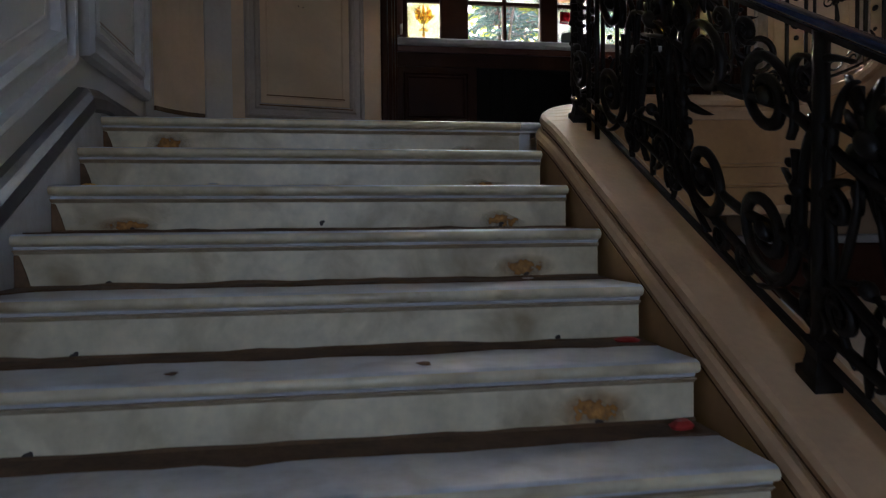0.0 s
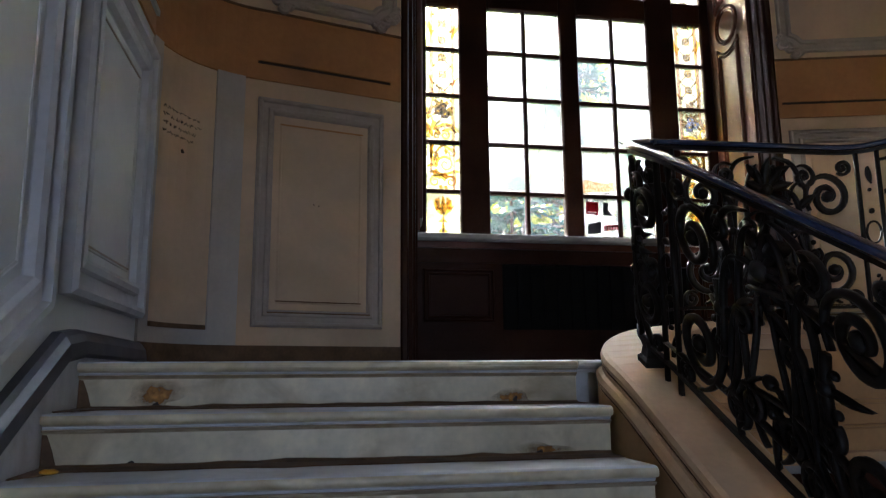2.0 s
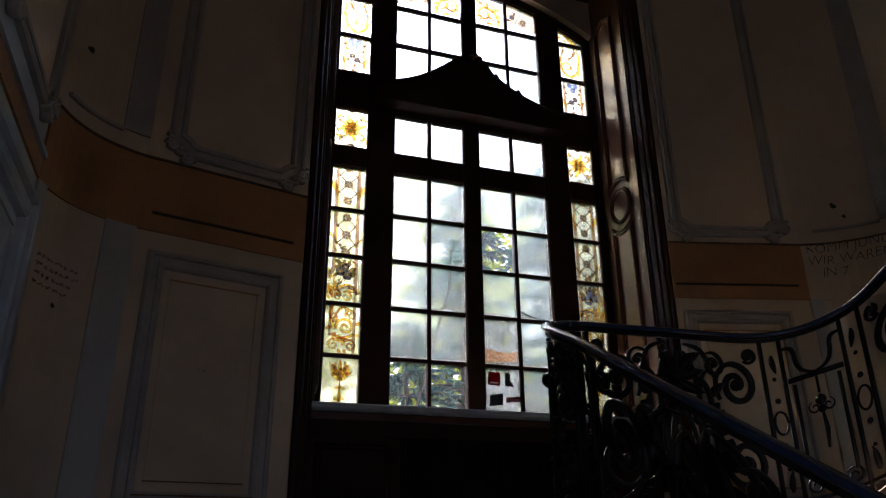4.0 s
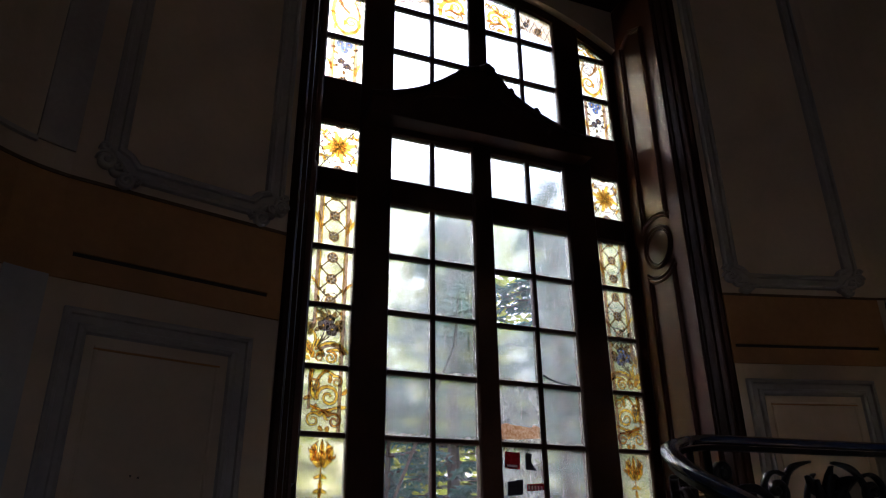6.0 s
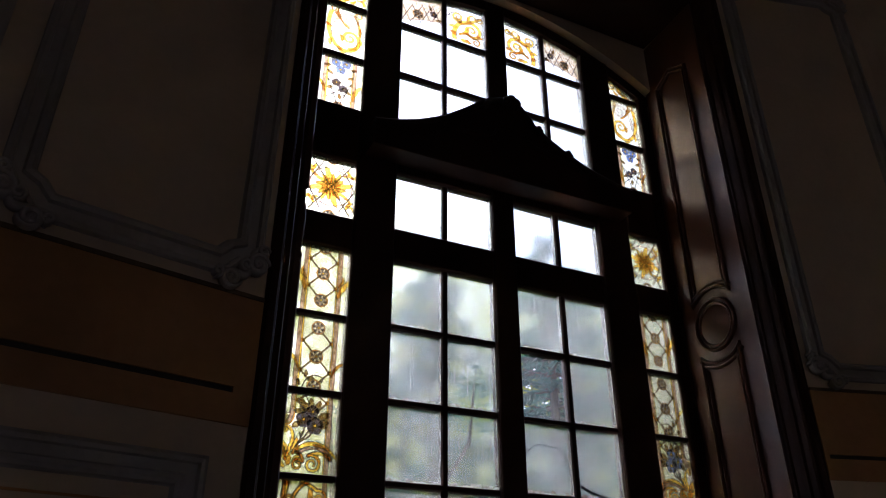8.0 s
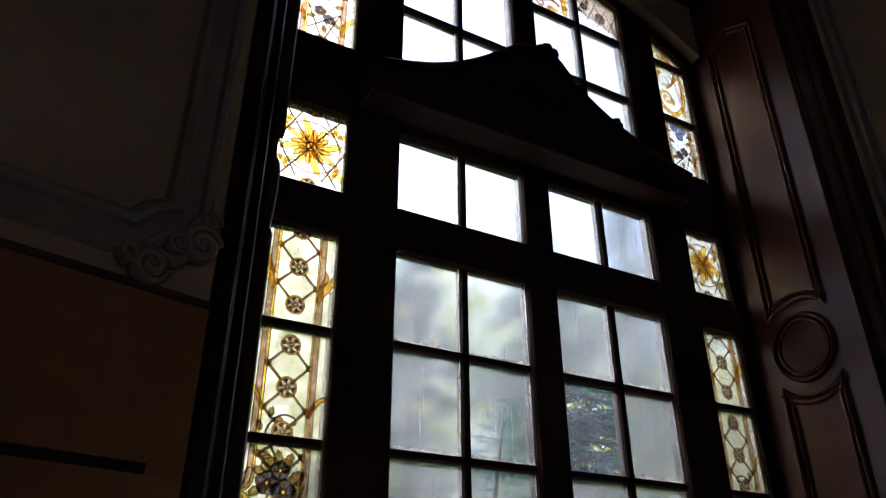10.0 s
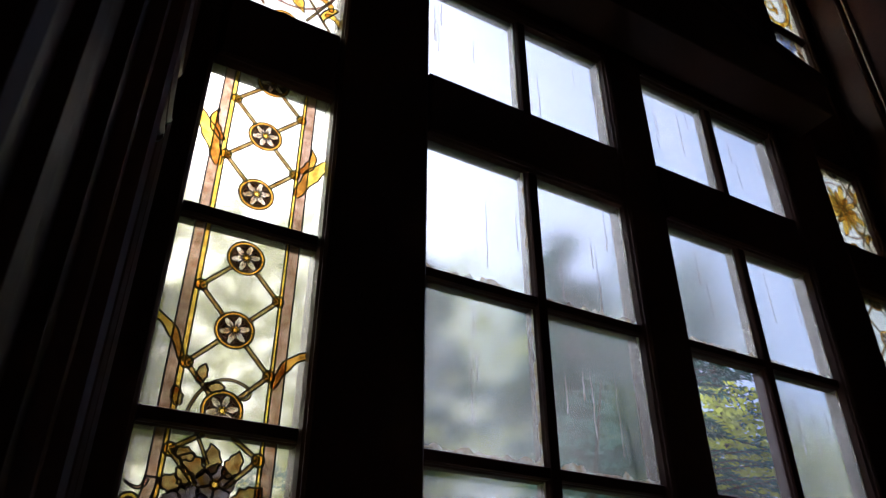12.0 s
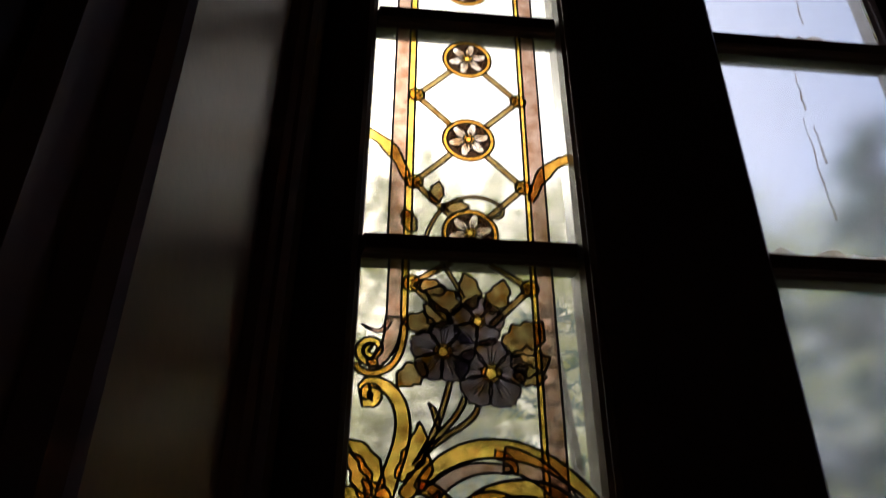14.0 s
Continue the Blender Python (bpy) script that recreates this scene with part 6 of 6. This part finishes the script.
def conifer(x, y, h, spread, seed, mat, label):
    rng = random.Random(seed)
    t = thing("conifer_tree", label, "tree", "garden trees")
    b = Build()
    b.loops([[(x + r * math.cos(a), y + r * math.sin(a), z) for a in [2 * math.pi * i / 8 for i in range(8)]] for z, r in ((-0.6, 0.02 * h), (h * 0.5, 0.011 * h), (h, 0.006))], caps=True)
    solid("trunk", b, BARK, t)
    limbs, crown = Build(), Build()
    z = 0.8
    while z < h - 0.15:
        reach = spread * (1 - z / h) ** 0.8 + 0.12
        for k in range(5):
            a = rng.uniform(0, 2 * math.pi)
            ln = reach * rng.uniform(0.7, 1.1)
            droop = rng.uniform(0.05, 0.35)
            d = Vector((math.cos(a), math.sin(a)))
            pts = [Vector((x + d.x * ln * s, y + d.y * ln * s, z - droop * ln * s * s + 0.12 * ln * s)) for s in (0, 0.5, 1)]
            limbs.loops([[tuple(p + Vector((0, 0, r))), tuple(p + Vector((-d.y * r, d.x * r, -r))), tuple(p + Vector((d.y * r, -d.x * r, -r)))] for p, r in zip(pts, (0.022, 0.014, 0.005))], caps=True)
            m = int(22 + ln * 46)
            for q in range(m):
                s = rng.uniform(0.12, 1.03)
                p = pts[0].lerp(pts[1], s * 2) if s < 0.5 else pts[1].lerp(pts[2], min(1, s * 2 - 1))
                aa = a + rng.choice((-1, 1)) * rng.uniform(0.5, 1.1)
                tw = rng.uniform(0.07, 0.17)
                e = Vector((math.cos(aa) * tw, math.sin(aa) * tw, rng.uniform(-0.10, 0.03)))
                w = Vector((-e.y, e.x, 0)).normalized() * 0.012
                up = Vector((0, 0, 0.014))
                crown.add([p - w, p + e * 0.5 - w * 1.4 + up, p + e, p + e * 0.5 + w * 1.4 + up, p + w], [(0, 1, 2), (0, 2, 4), (4, 2, 3)])
        z += rng.uniform(0.16, 0.26) * (0.6 + 0.6 * (1 - z / h))
    solid("limbs", limbs, BARK, t)
    solid("crown", crown, mat, t, "needled boughs with gaps between")
    return t


conifer(4.5, 9.2, 7.4, 1.8, 29, NEEDLE, "blue-green conifer close outside the window")
conifer(2.4, 9.4, 4.7, 1.6, 3, NEEDLE, "blue-green conifer close outside the window")
conifer(3.5, 10.2, 7.4, 1.9, 37, NEEDLE, "blue-green conifer close outside the window")
conifer(6.0, 10.8, 8.0, 2.6, 5, NEEDLE, "tall blue-green conifer in the garden")
conifer(1.5, 12.5, 7.6, 2.3, 8, LEAFY, "sunlit yellow-green conifer in the garden")
conifer(-1.8, 13.0, 8.5, 2.6, 11, LEAFY, "sunlit yellow-green conifer in the garden")
conifer(9.6, 13.0, 11.5, 3.2, 13, NEEDLE, "tall dark conifer at the back of the garden")
conifer(4.0, 12.3, 7.8, 2.3, 17, LEAFY, "sunlit yellow-green conifer in the garden")
conifer(13.5, 15.0, 13.0, 3.6, 19, NEEDLE, "tall dark conifer at the back of the garden")
conifer(6.5, 17.0, 10.0, 3.2, 23, LEAFY, "sunlit yellow-green conifer in the garden")

# boughs of the nearest conifer that touch the panes, each built out to its tip
def bough(root, elbow, tip, seed, label):
    rng = random.Random(seed)
    t = thing("conifer_bough", label, "branch", "boughs at the window")
    root, elbow, tip = Vector(root), Vector(elbow), Vector(tip)
    path = [root.lerp(elbow, k / 8) for k in range(8)] + [elbow.lerp(tip, k / 8) for k in range(9)]
    solid("stem", Build().loops([[tuple(q + Vector((r * math.cos(a), 0, r * math.sin(a)))) for a in (0.5, 2.6, 4.7)] for q, r in zip(path, [0.022 * (1 - k / 17) + 0.0015 for k in range(17)])], caps=True), BARK, t)
    needles = Build()
    way = tip - elbow
    for k in range(15):
        base = elbow + way * (0.15 + 0.85 * k / 14)
        reach = 0.20 * (1 - 0.82 * k / 14)
        for g in (-1, 1):
            end = base + Vector((g * reach, rng.uniform(0.0, 0.05), reach * rng.uniform(0.0, 0.45)))
            for q in range(int(14 + reach * 150)):
                u = rng.random()
                c = base.lerp(end, u)
                d = Vector((rng.uniform(-1, 1), rng.uniform(-0.3, 0.6), rng.uniform(-0.6, 1))).normalized() * 0.022
                w = Vector((-d.z, 0, d.x)) * 0.11
                needles.add([c - w, c + d, c + w], [(0, 1, 2)])
    for q in range(40):
        d = Vector((rng.uniform(-1, 1), rng.uniform(0, 0.5), rng.uniform(0.2, 1))).normalized() * 0.026
        w = Vector((-d.z, 0, d.x)) * 0.11
        needles.add([tip - w, tip + d, tip + w], [(0, 1, 2)])
    solid("needles", needles, NEEDLE, t, "short green needles")
    return t


bough((2.4, 9.4, 3.0), (1.74, 5.95, 3.86), (1.728, 5.835, 4.23), 41, "green conifer bough tip touching a fogged pane")
bough((2.4, 9.4, 2.6), (1.03, 5.95, 3.58), (0.97, 5.85, 3.93), 43, "green conifer bough tip behind the painted glass")

# hedge of sunlit broadleaf behind the conifers
rng = random.Random(31)
leaves = Build()
for q in range(72000):
    x = rng.uniform(-5, 17)
    top = 10.2 - 0.12 * x + 1.1 * noise.noise((x * 0.5, 3, 0)) + 0.7 * noise.noise((x * 1.7, 9, 0))
    z = -0.5 + (top + 0.5) * rng.random() ** 0.75
    y = 14.2 + rng.uniform(-0.9, 0.9) + 0.5 * noise.noise((x, z, 2))
    if noise.noise((x * 1.1, z * 1.1, 7)) < -0.60:
        continue
    s = rng.uniform(0.06, 0.12)
    a, t = rng.uniform(0, 6.28), rng.uniform(-0.6, 0.6)
    d, w = Vector((math.cos(a) * s, math.sin(a) * s * 0.5, t * s)), Vector((-math.sin(a) * s * 0.4, 0.1 * s, math.cos(a) * s * 0.5))
    p = Vector((x, y, z))
    leaves.add([p - d, p + w, p + d, p - w], [(0, 1, 2, 3)])
tagged(solid("hedge", leaves, LEAFY), "sunlit yellow-green leafy hedge behind the garden conifers", "hedge", kind="stuff")
